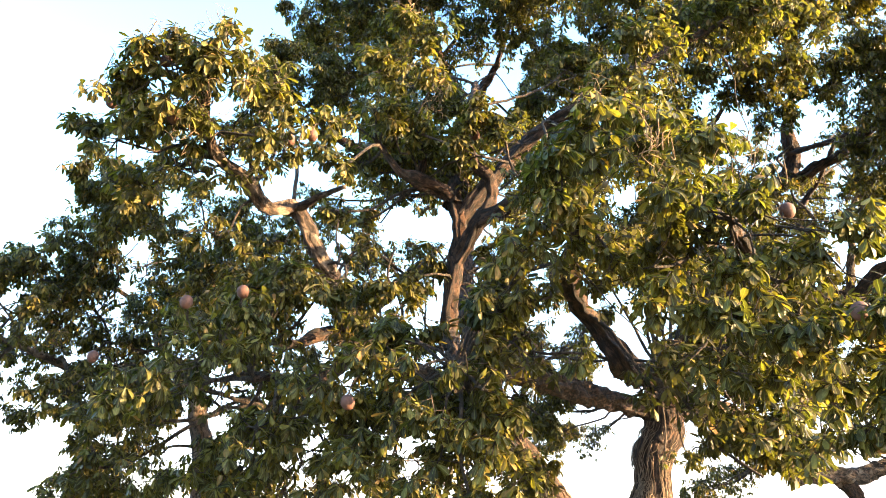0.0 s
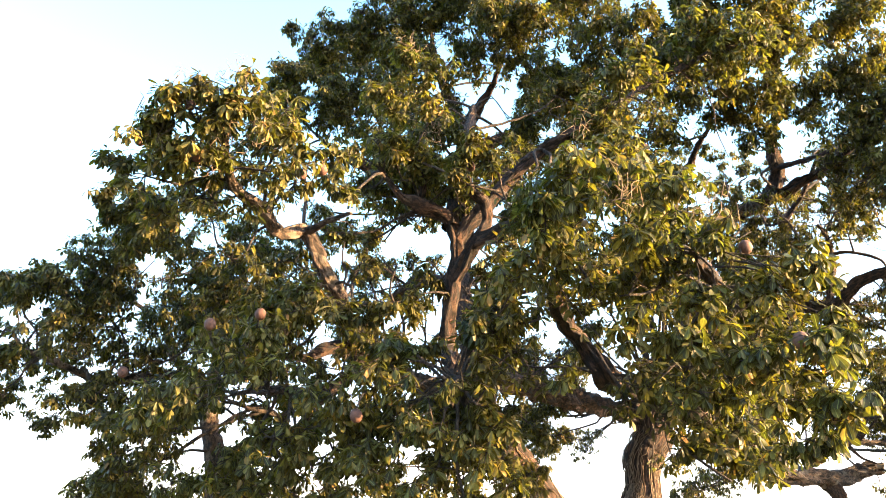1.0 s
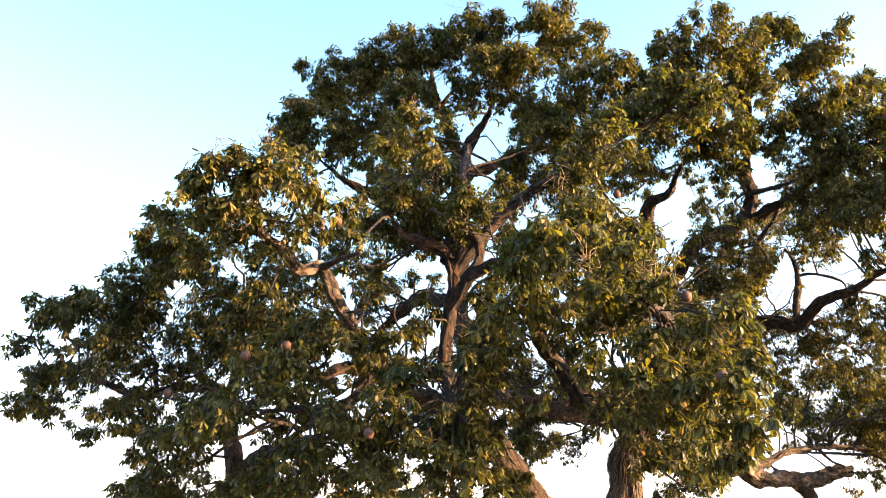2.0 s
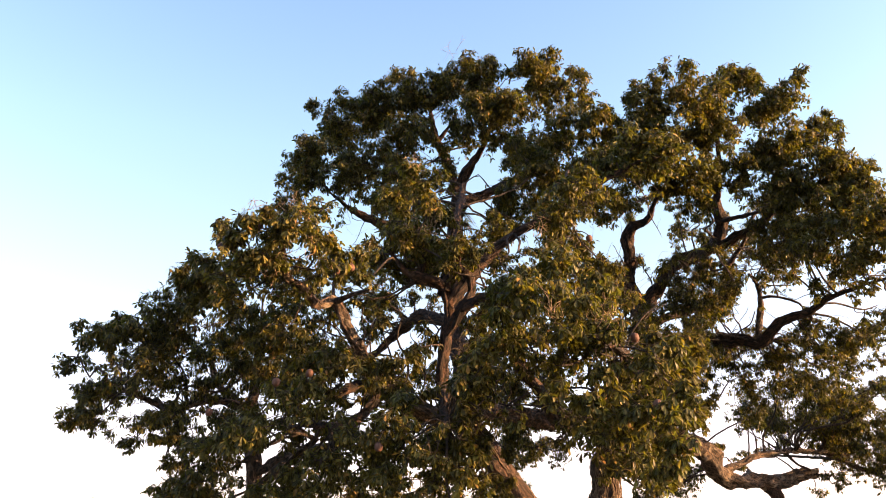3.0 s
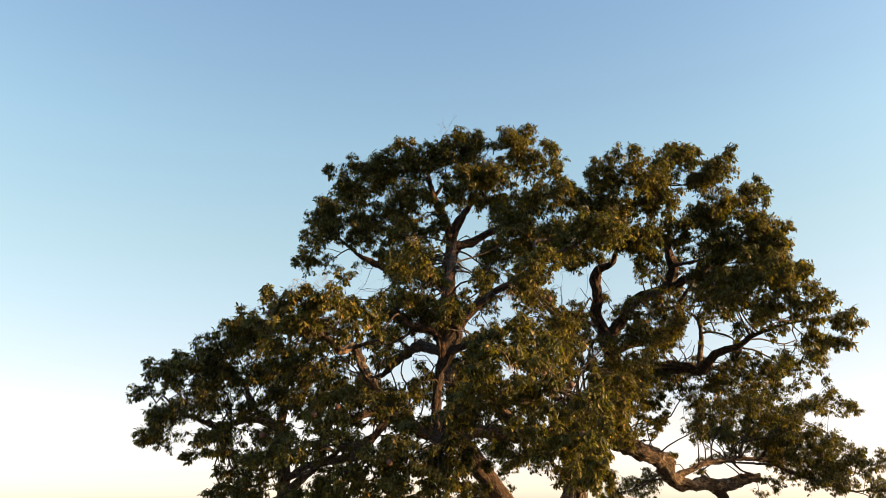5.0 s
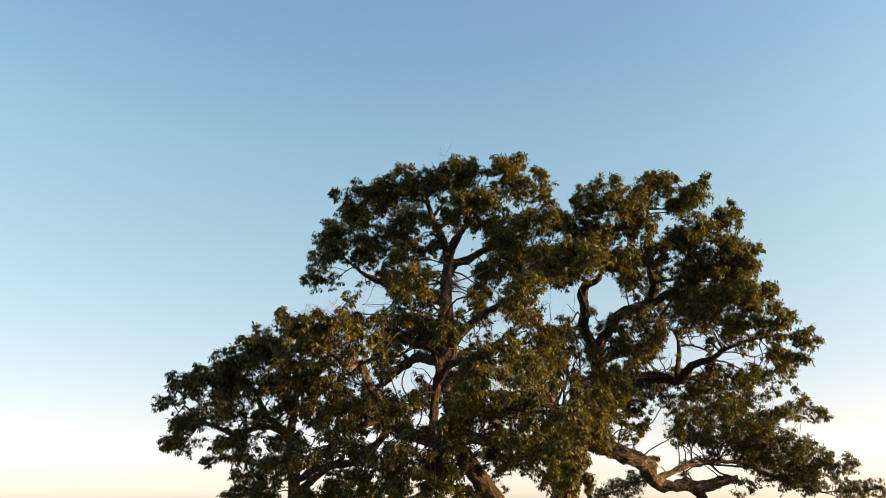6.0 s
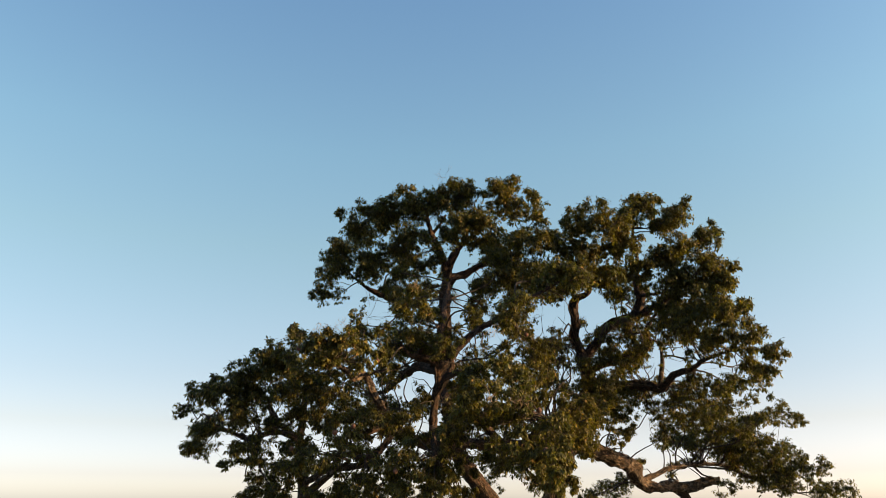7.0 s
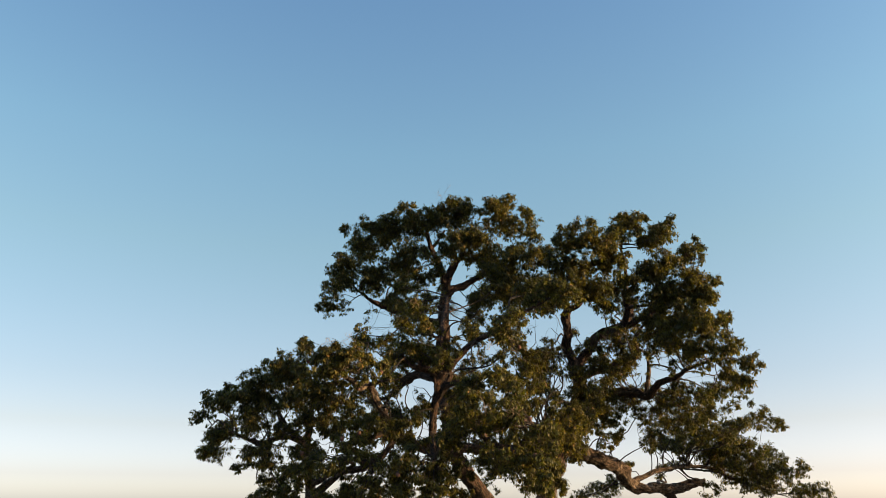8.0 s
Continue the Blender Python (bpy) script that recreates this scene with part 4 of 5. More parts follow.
LOW_GAPS_C = [
    (-13.7, 30.0, 6.2, -6.6, 9.0, 4.6, 0.14), (-15.1, 30.0, 7.6, -7.2, 9.0, 5.2, 0.14),
    (-12.8, 30.0, 6.4, -6.1, 9.0, 4.7, 0.17), (-13.1, 30.0, 5.8, -6.2, 9.0, 4.4, 0.19),
    (-11.1, 30.0, 6.2, -5.3, 9.0, 4.6, 0.19), (-12.0, 30.0, 5.3, -5.7, 9.0, 4.1, 0.18),
    (-6.8, 30.0, 9.2, -3.2, 9.0, 6.0, 0.10), (-10.2, 30.0, 5.1, -4.9, 9.0, 4.0, 0.11),
    (-3.9, 30.0, 11.8, -1.7, 9.0, 7.3, 0.17), (-4.0, 30.0, 11.1, -1.8, 9.0, 7.0, 0.14),
]
RIGHT_GAPS = [
    (9.2, 38.0, 19.5, 4.1, 10.0, 10.1, 0.42), (10.2, 38.0, 19.0, 4.5, 10.0, 9.9, 0.36),
    (8.3, 38.0, 18.6, 3.8, 10.0, 9.7, 0.32), (13.1, 38.0, 19.2, 5.8, 10.0, 10.0, 0.44),
    (14.2, 38.0, 19.9, 6.3, 10.0, 10.3, 0.38), (12.6, 38.0, 18.2, 5.6, 10.0, 9.5, 0.44),
    (13.7, 38.0, 18.6, 6.0, 10.0, 9.7, 0.24), (10.3, 38.0, 15.0, 4.6, 10.0, 8.2, 0.24),
    (10.9, 38.0, 14.5, 4.9, 10.0, 8.0, 0.17), (13.5, 38.0, 20.3, 6.0, 10.0, 10.4, 0.20),
    (19.1, 38.0, 20.1, 8.4, 10.0, 10.4, 0.20), (18.7, 38.0, 25.0, 8.2, 10.0, 12.5, 0.18),
]
RIGHT_GAPS_B = [
    (22.8, 38.0, 24.5, 10.0, 10.0, 12.3, 0.19), (14.4, 38.0, 28.4, 6.4, 10.0, 13.9, 0.19),
    (7.6, 38.0, 23.2, 3.4, 10.0, 11.7, 0.25), (10.2, 38.0, 24.3, 4.6, 10.0, 12.2, 0.16),
    (18.1, 38.0, 15.3, 8.0, 10.0, 8.3, 0.29), (17.7, 38.0, 14.1, 7.8, 10.0, 7.8, 0.29),
    (16.9, 38.0, 13.6, 7.4, 10.0, 7.6, 0.17), (19.8, 38.0, 14.0, 8.7, 10.0, 7.8, 0.43),
    (20.7, 38.0, 14.6, 9.1, 10.0, 8.0, 0.20), (19.3, 38.0, 13.3, 8.5, 10.0, 7.5, 0.26),
    (23.4, 38.0, 14.0, 10.2, 10.0, 7.7, 0.26), (24.5, 38.0, 15.9, 10.7, 10.0, 8.5, 0.23),
]
RIGHT_GAPS_C = [
    (26.3, 40.0, 16.8, 11.1, 10.0, 8.7, 0.28), (26.5, 40.0, 14.9, 11.1, 10.0, 7.9, 0.40),
    (26.6, 40.0, 13.9, 11.2, 10.0, 7.5, 0.27), (24.7, 40.0, 13.7, 10.4, 10.0, 7.4, 0.24),
    (28.1, 40.0, 17.2, 11.8, 10.0, 8.9, 0.22), (29.4, 40.0, 15.8, 12.3, 10.0, 8.3, 0.34),
    (27.9, 40.0, 14.2, 11.7, 10.0, 7.6, 0.21), (25.6, 40.0, 11.8, 10.8, 10.0, 6.6, 0.27),
    (18.7, 40.0, 11.6, 7.9, 10.0, 6.6, 0.24), (17.3, 40.0, 9.8, 7.3, 10.0, 5.8, 0.41),
    (16.8, 40.0, 10.7, 7.1, 10.0, 6.2, 0.23), (15.9, 40.0, 7.6, 6.8, 10.0, 4.9, 0.43),
]
RIGHT_GAPS_D = [
    (15.3, 42.0, 7.3, 6.3, 10.0, 4.7, 0.30), (17.5, 42.0, 8.9, 7.2, 10.0, 5.3, 0.36),
    (20.6, 42.0, 10.9, 8.4, 10.0, 6.2, 0.19), (18.5, 42.0, 6.6, 7.5, 10.0, 4.4, 0.39),
    (20.2, 42.0, 5.4, 8.2, 10.0, 4.0, 0.38), (21.1, 42.0, 5.4, 8.6, 10.0, 4.0, 0.24),
    (19.0, 42.0, 5.9, 7.7, 10.0, 4.2, 0.21), (27.5, 42.0, 11.7, 11.1, 10.0, 6.4, 0.22),
    (27.6, 42.0, 9.3, 11.2, 10.0, 5.5, 0.40), (14.8, 42.0, 10.5, 6.1, 10.0, 6.0, 0.25),
    (14.7, 42.0, 9.4, 6.0, 10.0, 5.5, 0.21), (25.5, 42.0, 10.4, 10.3, 10.0, 6.0, 0.15),
]
CROWN_GAPS = [
    (13.7, 40.0, 22.2, 5.0, 9.0, 9.8, 0.24), (6.3, 40.0, 28.4, 2.4, 9.0, 12.0, 0.21),
    (3.4, 40.0, 28.2, 1.3, 9.0, 12.0, 0.21), (17.3, 40.0, 26.1, 6.3, 9.0, 11.2, 0.25),
    (21.2, 40.0, 24.7, 7.6, 9.0, 10.7, 0.24), (24.2, 40.0, 21.9, 8.7, 9.0, 9.7, 0.24),
    (18.9, 40.0, 22.3, 6.8, 9.0, 9.9, 0.24), (9.5, 40.0, 26.1, 3.5, 9.0, 11.2, 0.20),
    (-4.1, 40.0, 27.7, -1.3, 9.0, 11.8, 0.21), (-7.3, 40.0, 24.8, -2.4, 9.0, 10.8, 0.24),
    (26.0, 40.0, 21.9, 9.4, 9.0, 9.7, 0.20), (16.7, 40.0, 28.4, 6.1, 9.0, 12.0, 0.21),
]
EARLY_GAPS = [
    (6.3, 40.0, 12.3, 1.0, 6.0, 4.4, 0.47), (7.2, 40.0, 13.1, 1.1, 6.0, 4.5, 0.29),
    (5.0, 40.0, 13.1, 0.7, 6.0, 4.5, 0.22), (8.9, 40.0, 9.0, 1.3, 6.0, 3.9, 0.55),
    (7.5, 40.0, 4.0, 1.1, 6.0, 3.2, 0.77), (-1.3, 40.0, 18.6, -0.2, 6.0, 5.3, 0.50),
    (-3.1, 40.0, 18.4, -0.5, 6.0, 5.3, 0.36), (-0.4, 40.0, 13.9, -0.1, 6.0, 4.6, 0.42),
    (-2.3, 40.0, 19.6, -0.3, 6.0, 5.5, 0.27), (11.0, 40.0, 20.6, 1.6, 6.0, 5.6, 0.40),
    (9.1, 40.0, 5.3, 1.4, 6.0, 3.3, 0.83), (9.2, 40.0, 4.2, 1.4, 6.0, 3.2, 0.59),
]
LEFT_OPEN = [
    (-7.1, 12.5, 9.5, -3.2, 5.0, 5.9, 0.33), (-6.8, 12.5, 8.7, -3.1, 5.0, 5.6, 0.30),
    (-6.9, 12.5, 8.1, -3.1, 5.0, 5.3, 0.32), (-6.7, 12.5, 9.2, -3.0, 5.0, 5.8, 0.12),
    (-6.4, 12.5, 9.6, -2.9, 5.0, 6.0, 0.11), (-6.1, 12.5, 8.1, -2.7, 5.0, 5.3, 0.09),
    (-5.5, 12.5, 8.4, -2.5, 5.0, 5.5, 0.07), (-7.3, 12.5, 8.8, -3.3, 5.0, 5.7, 0.23),
]
BRANCH_SKY = [
    (17.2, 34.0, 13.6, 8.3, 12.0, 8.1, 0.61), (19.2, 34.0, 13.6, 9.2, 12.0, 8.1, 0.68),
    (20.0, 34.0, 14.2, 9.7, 12.0, 8.4, 0.54), (17.6, 34.0, 14.6, 8.5, 12.0, 8.5, 0.54),
]
UPRIGHT_SKY = [
    (9.7, 40.0, 20.3, 4.0, 11.0, 9.9, 0.54), (10.7, 40.0, 20.1, 4.4, 11.0, 9.8, 0.61), (11.7, 40.0, 19.9, 4.8, 11.0, 9.7, 0.55),
    (11.4, 40.0, 18.9, 4.6, 11.0, 9.3, 0.48), (10.6, 40.0, 19.2, 4.3, 11.0, 9.5, 0.41), (9.2, 40.0, 20.6, 3.8, 11.0, 10.0, 0.34),
    (12.0, 40.0, 21.1, 4.9, 11.0, 10.2, 0.35), (14.1, 40.0, 20.5, 5.7, 11.0, 10.0, 0.59), (14.6, 40.0, 19.6, 5.9, 11.0, 9.6, 0.55),
    (13.8, 40.0, 19.0, 5.6, 11.0, 9.4, 0.55), (13.9, 40.0, 18.2, 5.6, 11.0, 9.1, 0.41), (15.1, 40.0, 20.9, 6.1, 11.0, 10.1, 0.35),
]
EAST_BRANCH_SKY = [
    (19.7, 36.0, 14.2, 9.1, 12.0, 8.1, 0.65), (20.5, 36.0, 13.8, 9.4, 12.0, 7.9, 0.58), (19.7, 36.0, 13.2, 9.1, 12.0, 7.7, 0.46),
    (20.9, 36.0, 14.3, 9.6, 12.0, 8.2, 0.46), (18.3, 36.0, 14.2, 8.4, 12.0, 8.1, 0.38), (18.2, 36.0, 13.5, 8.4, 12.0, 7.8, 0.38),
    (20.1, 36.0, 19.8, 9.3, 12.0, 10.7, 0.28), (18.2, 36.0, 16.8, 8.4, 12.0, 9.3, 0.27), (18.9, 36.0, 16.6, 8.7, 12.0, 9.2, 0.35),
]
BARE_UPRIGHT = [
    (8.7, 24.4, 15.1, 5.2, 11.0, 10.1, 0.50), (8.7, 24.4, 14.3, 5.2, 11.0, 9.6, 0.49), (8.7, 24.4, 13.4, 5.2, 11.0, 9.1, 0.49),
    (8.6, 24.4, 12.7, 5.1, 11.0, 8.7, 0.40), (8.4, 24.4, 12.1, 5.0, 11.0, 8.4, 0.43), (9.0, 24.4, 11.9, 5.3, 11.0, 8.3, 0.38),
    (9.5, 24.4, 11.9, 5.7, 11.0, 8.3, 0.38),
]
BARE_ELBOW = [
    (-2.8, 12.4, 8.4, -2.0, 6.5, 6.8, 0.24), (-2.5, 12.5, 8.0, -1.7, 6.5, 6.5, 0.24), (-2.3, 12.8, 7.4, -1.5, 6.5, 6.1, 0.24),
    (-2.1, 12.0, 8.4, -1.5, 6.5, 6.9, 0.24), (-2.8, 12.4, 8.4, -2.2, 6.5, 7.3, 0.24), (-2.5, 12.5, 8.0, -1.9, 6.5, 6.9, 0.24),
    (-2.3, 12.8, 7.4, -1.7, 6.5, 6.5, 0.24), (-2.1, 12.0, 8.4, -1.6, 6.5, 7.4, 0.24),
]
LEFT_HOLES = [
    (-8.1, 24.0, 17.2, -2.4, 7.0, 7.2, 0.36), (-9.6, 24.0, 13.4, -2.8, 7.0, 6.0, 0.30), (-10.7, 24.0, 11.6, -3.1, 7.0, 5.5, 0.40),
    (-8.2, 24.0, 15.1, -2.4, 7.0, 6.5, 0.20), (-11.1, 24.0, 15.3, -3.2, 7.0, 6.6, 0.27), (-12.0, 24.0, 15.6, -3.5, 7.0, 6.7, 0.35),
]
BARE_TOP = [
    (0.6, 23.2, 15.6, 0.5, 8.0, 10.0, 0.40), (0.8, 23.2, 14.7, 0.6, 8.0, 9.5, 0.36),
    (1.2, 23.2, 17.0, 0.8, 8.0, 10.8, 0.40),
    (1.4, 23.2, 16.1, 0.9, 8.0, 10.3, 0.34), (2.2, 23.2, 16.4, 1.4, 8.0, 10.5, 0.34),
    (2.8, 23.2, 16.7, 1.7, 8.0, 10.6, 0.32), (1.8, 23.2, 18.0, 1.1, 8.0, 11.4, 0.29),
    (0.1, 23.2, 19.0, 0.2, 8.0, 11.9, 0.35), (-3.2, 23.2, 15.1, -1.6, 8.0, 9.7, 0.28),
    (-2.3, 23.2, 14.7, -1.2, 8.0, 9.5, 0.23), (0.9, 23.2, 16.4, 0.6, 8.0, 10.5, 0.34),
]
BARE_MID = [
    (0.3, 20.5, 7.6, 0.3, 8.0, 5.8, 0.33), (0.1, 20.5, 6.7, 0.2, 8.0, 5.2, 0.31),
    (-0.3, 20.5, 9.8, -0.1, 8.0, 7.1, 0.32), (-1.1, 20.5, 9.7, -0.6, 8.0, 7.1, 0.32),
    (-1.7, 20.5, 9.1, -0.9, 8.0, 6.7, 0.30), (-2.1, 20.5, 8.8, -1.2, 8.0, 6.5, 0.24),
    (-4.2, 20.5, 5.1, -2.4, 8.0, 4.3, 0.31), (-3.8, 20.5, 5.1, -2.2, 8.0, 4.3, 0.23),
    (-4.8, 20.5, 5.0, -2.8, 8.0, 4.2, 0.23),
]
BARE_FRONT = [
    (0.3, 12.6, 7.2, 0.3, 8.0, 6.4, 0.26), (0.4, 12.6, 7.8, 0.4, 8.0, 6.8, 0.25),
    (0.8, 12.6, 8.1, 0.7, 8.0, 7.1, 0.27), (1.2, 12.6, 8.4, 1.0, 8.0, 7.3, 0.19),
    (0.8, 12.6, 8.9, 0.7, 8.0, 7.7, 0.19), (-2.8, 12.6, 8.3, -2.2, 8.0, 7.2, 0.23),
    (-2.5, 12.6, 7.8, -2.0, 8.0, 6.9, 0.25), (-2.3, 12.6, 7.4, -1.8, 8.0, 6.5, 0.24),
    (-2.0, 12.6, 7.0, -1.6, 8.0, 6.2, 0.18), (-2.2, 12.6, 8.4, -1.8, 8.0, 7.4, 0.19),
    (-3.3, 12.6, 8.3, -2.6, 8.0, 7.3, 0.14), (-3.6, 12.6, 8.7, -2.9, 8.0, 7.6, 0.17),
]
BARE_FOOT = [
    (2.1, 20.5, 4.6, 1.7, 13.5, 4.3, 0.52), (2.3, 20.5, 3.9, 1.9, 13.5, 3.7, 0.51),
    (1.8, 20.5, 5.3, 1.4, 13.5, 4.8, 0.31),
]
BARE_BOLE = [
    (6.9, 24.0, 3.7, 3.9, 8.0, 3.4, 0.48), (6.2, 24.0, 3.8, 3.5, 8.0, 3.4, 0.26),
    (7.5, 24.0, 3.7, 4.2, 8.0, 3.4, 0.26),
]
BARE_LEFT = [
    (-6.2, 19.5, 4.4, -3.7, 8.0, 3.9, 0.25), (-6.1, 19.5, 4.0, -3.7, 8.0, 3.6, 0.19),
    (-7.8, 19.5, 7.7, -4.8, 8.0, 5.9, 0.16), (-7.8, 19.5, 7.0, -4.7, 8.0, 5.5, 0.16),
    (-7.0, 19.5, 6.4, -4.3, 8.0, 5.2, 0.17), (-8.2, 19.5, 8.2, -5.0, 8.0, 6.2, 0.16),
    (1.6, 19.5, 6.1, 1.1, 8.0, 4.9, 0.25), (2.3, 19.5, 5.8, 1.5, 8.0, 4.8, 0.22),
    (3.0, 19.5, 5.6, 2.0, 8.0, 4.6, 0.19), (1.0, 19.5, 6.3, 0.8, 8.0, 5.0, 0.17),
]
BARE_RIGHT = [
    (7.9, 21.6, 13.5, 5.0, 9.0, 9.4, 0.35), (7.8, 21.6, 12.4, 4.9, 9.0, 8.8, 0.35),
    (7.9, 21.6, 11.4, 5.0, 9.0, 8.2, 0.37), (8.3, 21.6, 10.3, 5.2, 9.0, 7.5, 0.57),
    (8.3, 21.6, 9.5, 5.2, 9.0, 7.0, 0.48), (8.4, 21.6, 14.2, 5.3, 9.0, 9.9, 0.24),
    (9.1, 21.6, 11.6, 5.7, 9.0, 8.3, 0.32), (10.0, 21.6, 12.7, 6.3, 9.0, 9.0, 0.39),
    (10.8, 21.6, 13.0, 6.8, 9.0, 9.2, 0.32), (11.6, 21.6, 13.6, 7.2, 9.0, 9.5, 0.39),
    (11.7, 21.6, 14.4, 7.3, 9.0, 10.0, 0.35), (11.7, 21.6, 15.2, 7.3, 9.0, 10.5, 0.29),
]
BARE_LOW_RIGHT = [
    (11.4, 18.3, 10.0, 7.5, 8.0, 7.6, 0.21), (11.3, 18.3, 9.3, 7.5, 8.0, 7.1, 0.20),
    (10.2, 18.3, 8.8, 6.7, 8.0, 6.8, 0.28), (11.0, 18.3, 8.6, 7.3, 8.0, 6.6, 0.29),
    (12.0, 18.3, 9.1, 7.9, 8.0, 7.0, 0.25), (12.5, 18.3, 9.4, 8.3, 8.0, 7.2, 0.25),
    (13.2, 18.3, 9.7, 8.7, 8.0, 7.3, 0.20), (14.0, 18.3, 10.1, 9.2, 8.0, 7.6, 0.21),
    (9.4, 18.3, 8.5, 6.2, 8.0, 6.6, 0.20),
]
BARE_ARCH = [
    (9.7, 25.0, 5.8, 5.5, 9.0, 4.5, 0.34), (10.7, 25.0, 5.4, 6.1, 9.0, 4.3, 0.40),
    (11.5, 25.0, 4.8, 6.5, 9.0, 4.0, 0.40), (12.2, 25.0, 4.1, 7.0, 9.0, 3.6, 0.31),
    (13.5, 25.0, 4.1, 7.7, 9.0, 3.6, 0.35), (12.5, 25.0, 4.8, 7.1, 9.0, 4.0, 0.22),
    (13.9, 25.0, 5.2, 7.9, 9.0, 4.2, 0.20), (15.6, 25.0, 5.4, 8.8, 9.0, 4.3, 0.20),
    (15.2, 25.0, 4.4, 8.6, 9.0, 3.8, 0.31), (16.6, 25.0, 5.1, 9.4, 9.0, 4.2, 0.18),
]
BARE_STEM = [
    (0.2, 12.8, 7.7, 0.1, 4.0, 4.5, 0.19), (0.3, 12.8, 7.0, 0.1, 4.0, 4.3, 0.16),
    (0.1, 12.8, 6.3, 0.0, 4.0, 4.0, 0.13), (0.7, 12.8, 8.0, 0.2, 4.0, 4.6, 0.16),
    (0.9, 12.8, 8.5, 0.3, 4.0, 4.7, 0.15), (0.2, 12.8, 8.4, 0.1, 4.0, 4.7, 0.17),
    (0.9, 12.8, 8.8, 0.3, 4.0, 4.8, 0.11), (-0.4, 12.8, 9.0, -0.1, 4.0, 4.9, 0.13),
]
BARE_HOOK = [
    (2.0, 11.2, 6.3, 0.7, 4.0, 4.2, 0.13), (2.2, 11.2, 6.0, 0.8, 4.0, 4.1, 0.16),
    (2.4, 11.2, 5.6, 0.9, 4.0, 3.9, 0.15), (2.6, 11.2, 5.2, 0.9, 4.0, 3.8, 0.14),
    (2.8, 11.2, 5.0, 1.0, 4.0, 3.7, 0.11), (1.3, 11.2, 4.9, 0.5, 4.0, 3.7, 0.13),
    (1.7, 11.2, 4.8, 0.6, 4.0, 3.6, 0.11), (2.1, 11.2, 4.6, 0.8, 4.0, 3.6, 0.11),
    (2.6, 11.2, 4.4, 0.9, 4.0, 3.5, 0.11),
]
BARE_TRUNK = [
    (6.5, 23.5, 5.0, 1.6, 6.0, 3.5, 0.56), (6.4, 23.5, 3.8, 1.6, 6.0, 3.2, 0.62),
    (7.3, 23.5, 5.0, 1.9, 6.0, 3.5, 0.32), (6.9, 23.5, 5.6, 1.8, 6.0, 3.7, 0.28),
]
# openings added along the sun's direction, to light the left mass, trunk and limbs
SUN_LANES = [
    (9.4, 7.0, 6.4, 1.2, 8.7, 4.8, 0.50), (10.0, 7.1, 6.0, 1.8, 8.8, 4.4, 0.50),
    (8.6, 7.3, 6.1, 0.4, 9.0, 4.5, 0.50), (9.1, 7.1, 7.1, 0.9, 8.8, 5.5, 0.50),
    (10.1, 7.3, 5.6, 1.9, 9.0, 4.0, 0.50), (7.9, 7.5, 6.6, -0.3, 9.2, 5.0, 0.50),
    (6.9, 24.5, 3.6, 26.0, 20.5, 7.3, 0.75), (7.2, 24.5, 5.0, 26.0, 20.6, 8.7, 0.70),
    (0.5, 13.8, 8.4, 12.0, 11.4, 10.6, 0.65), (0.9, 13.2, 8.9, 12.0, 10.9, 11.1, 0.45),
    (-2.6, 12.8, 8.1, 9.0, 10.4, 10.3, 0.75), (-2.3, 14.1, 6.2, 9.0, 11.7, 8.4, 0.25),
]
# more openings cut towards the sun, so that two eastern limbs are lit
LIMB_LANES = [
    (12.5, 21.0, 10.2, 21.1, 19.2, 11.9, 0.65), (12.5, 21.0, 9.4, 21.1, 19.2, 11.1, 0.5), (12.1, 22.6, 14.8, 21.7, 20.6, 16.7, 0.60), (11.9, 22.4, 15.5, 21.5, 20.4, 17.4, 0.45),
]
FRUITS = [(-4.03, 8.95, 9.11), (-5.1, 9.7, 8.87), (-2.36, 9.9, 8.33), (-2.02, 9.9, 8.41), (-3.91, 9.2, 8.32),
          (0.54, 11, 9.01), (-3.51, 9.5, 5.64), (-2.86, 9.9, 5.9), (-1.18, 9, 4.22), (3.95, 7.6, 6.2),
          (4.0, 6.65, 4.77), (4.13, 12, 9.91), (-5.39, 11, 5.18)]
FRUIT_AIR = [(x, y + 0.1, z, x * 0.82, y - 1.8, z - 0.95, 0.15) for x, y, z in FRUITS[:9]]     # they hang free towards the south
GAPS = np.array(TOP_GAPS + TOP_GAPS_B + LOW_GAPS + LOW_GAPS_B + LOW_GAPS_C + RIGHT_GAPS + RIGHT_GAPS_B + RIGHT_GAPS_C + RIGHT_GAPS_D
                + CROWN_GAPS + EARLY_GAPS + LEFT_OPEN + BRANCH_SKY + UPRIGHT_SKY + EAST_BRANCH_SKY + BARE_UPRIGHT + BARE_ELBOW + LEFT_HOLES + BARE_TOP + BARE_MID + BARE_FRONT
                + BARE_FOOT + BARE_BOLE + BARE_LEFT + BARE_RIGHT + BARE_LOW_RIGHT + BARE_ARCH + BARE_STEM + BARE_HOOK + BARE_TRUNK
                + SUN_LANES + LIMB_LANES + FRUIT_AIR)


big = Tree("mamey_tree", (5.2, 24.0, 0.0), "huge old two-stemmed mamey tree with drooping leathery leaves", 11)
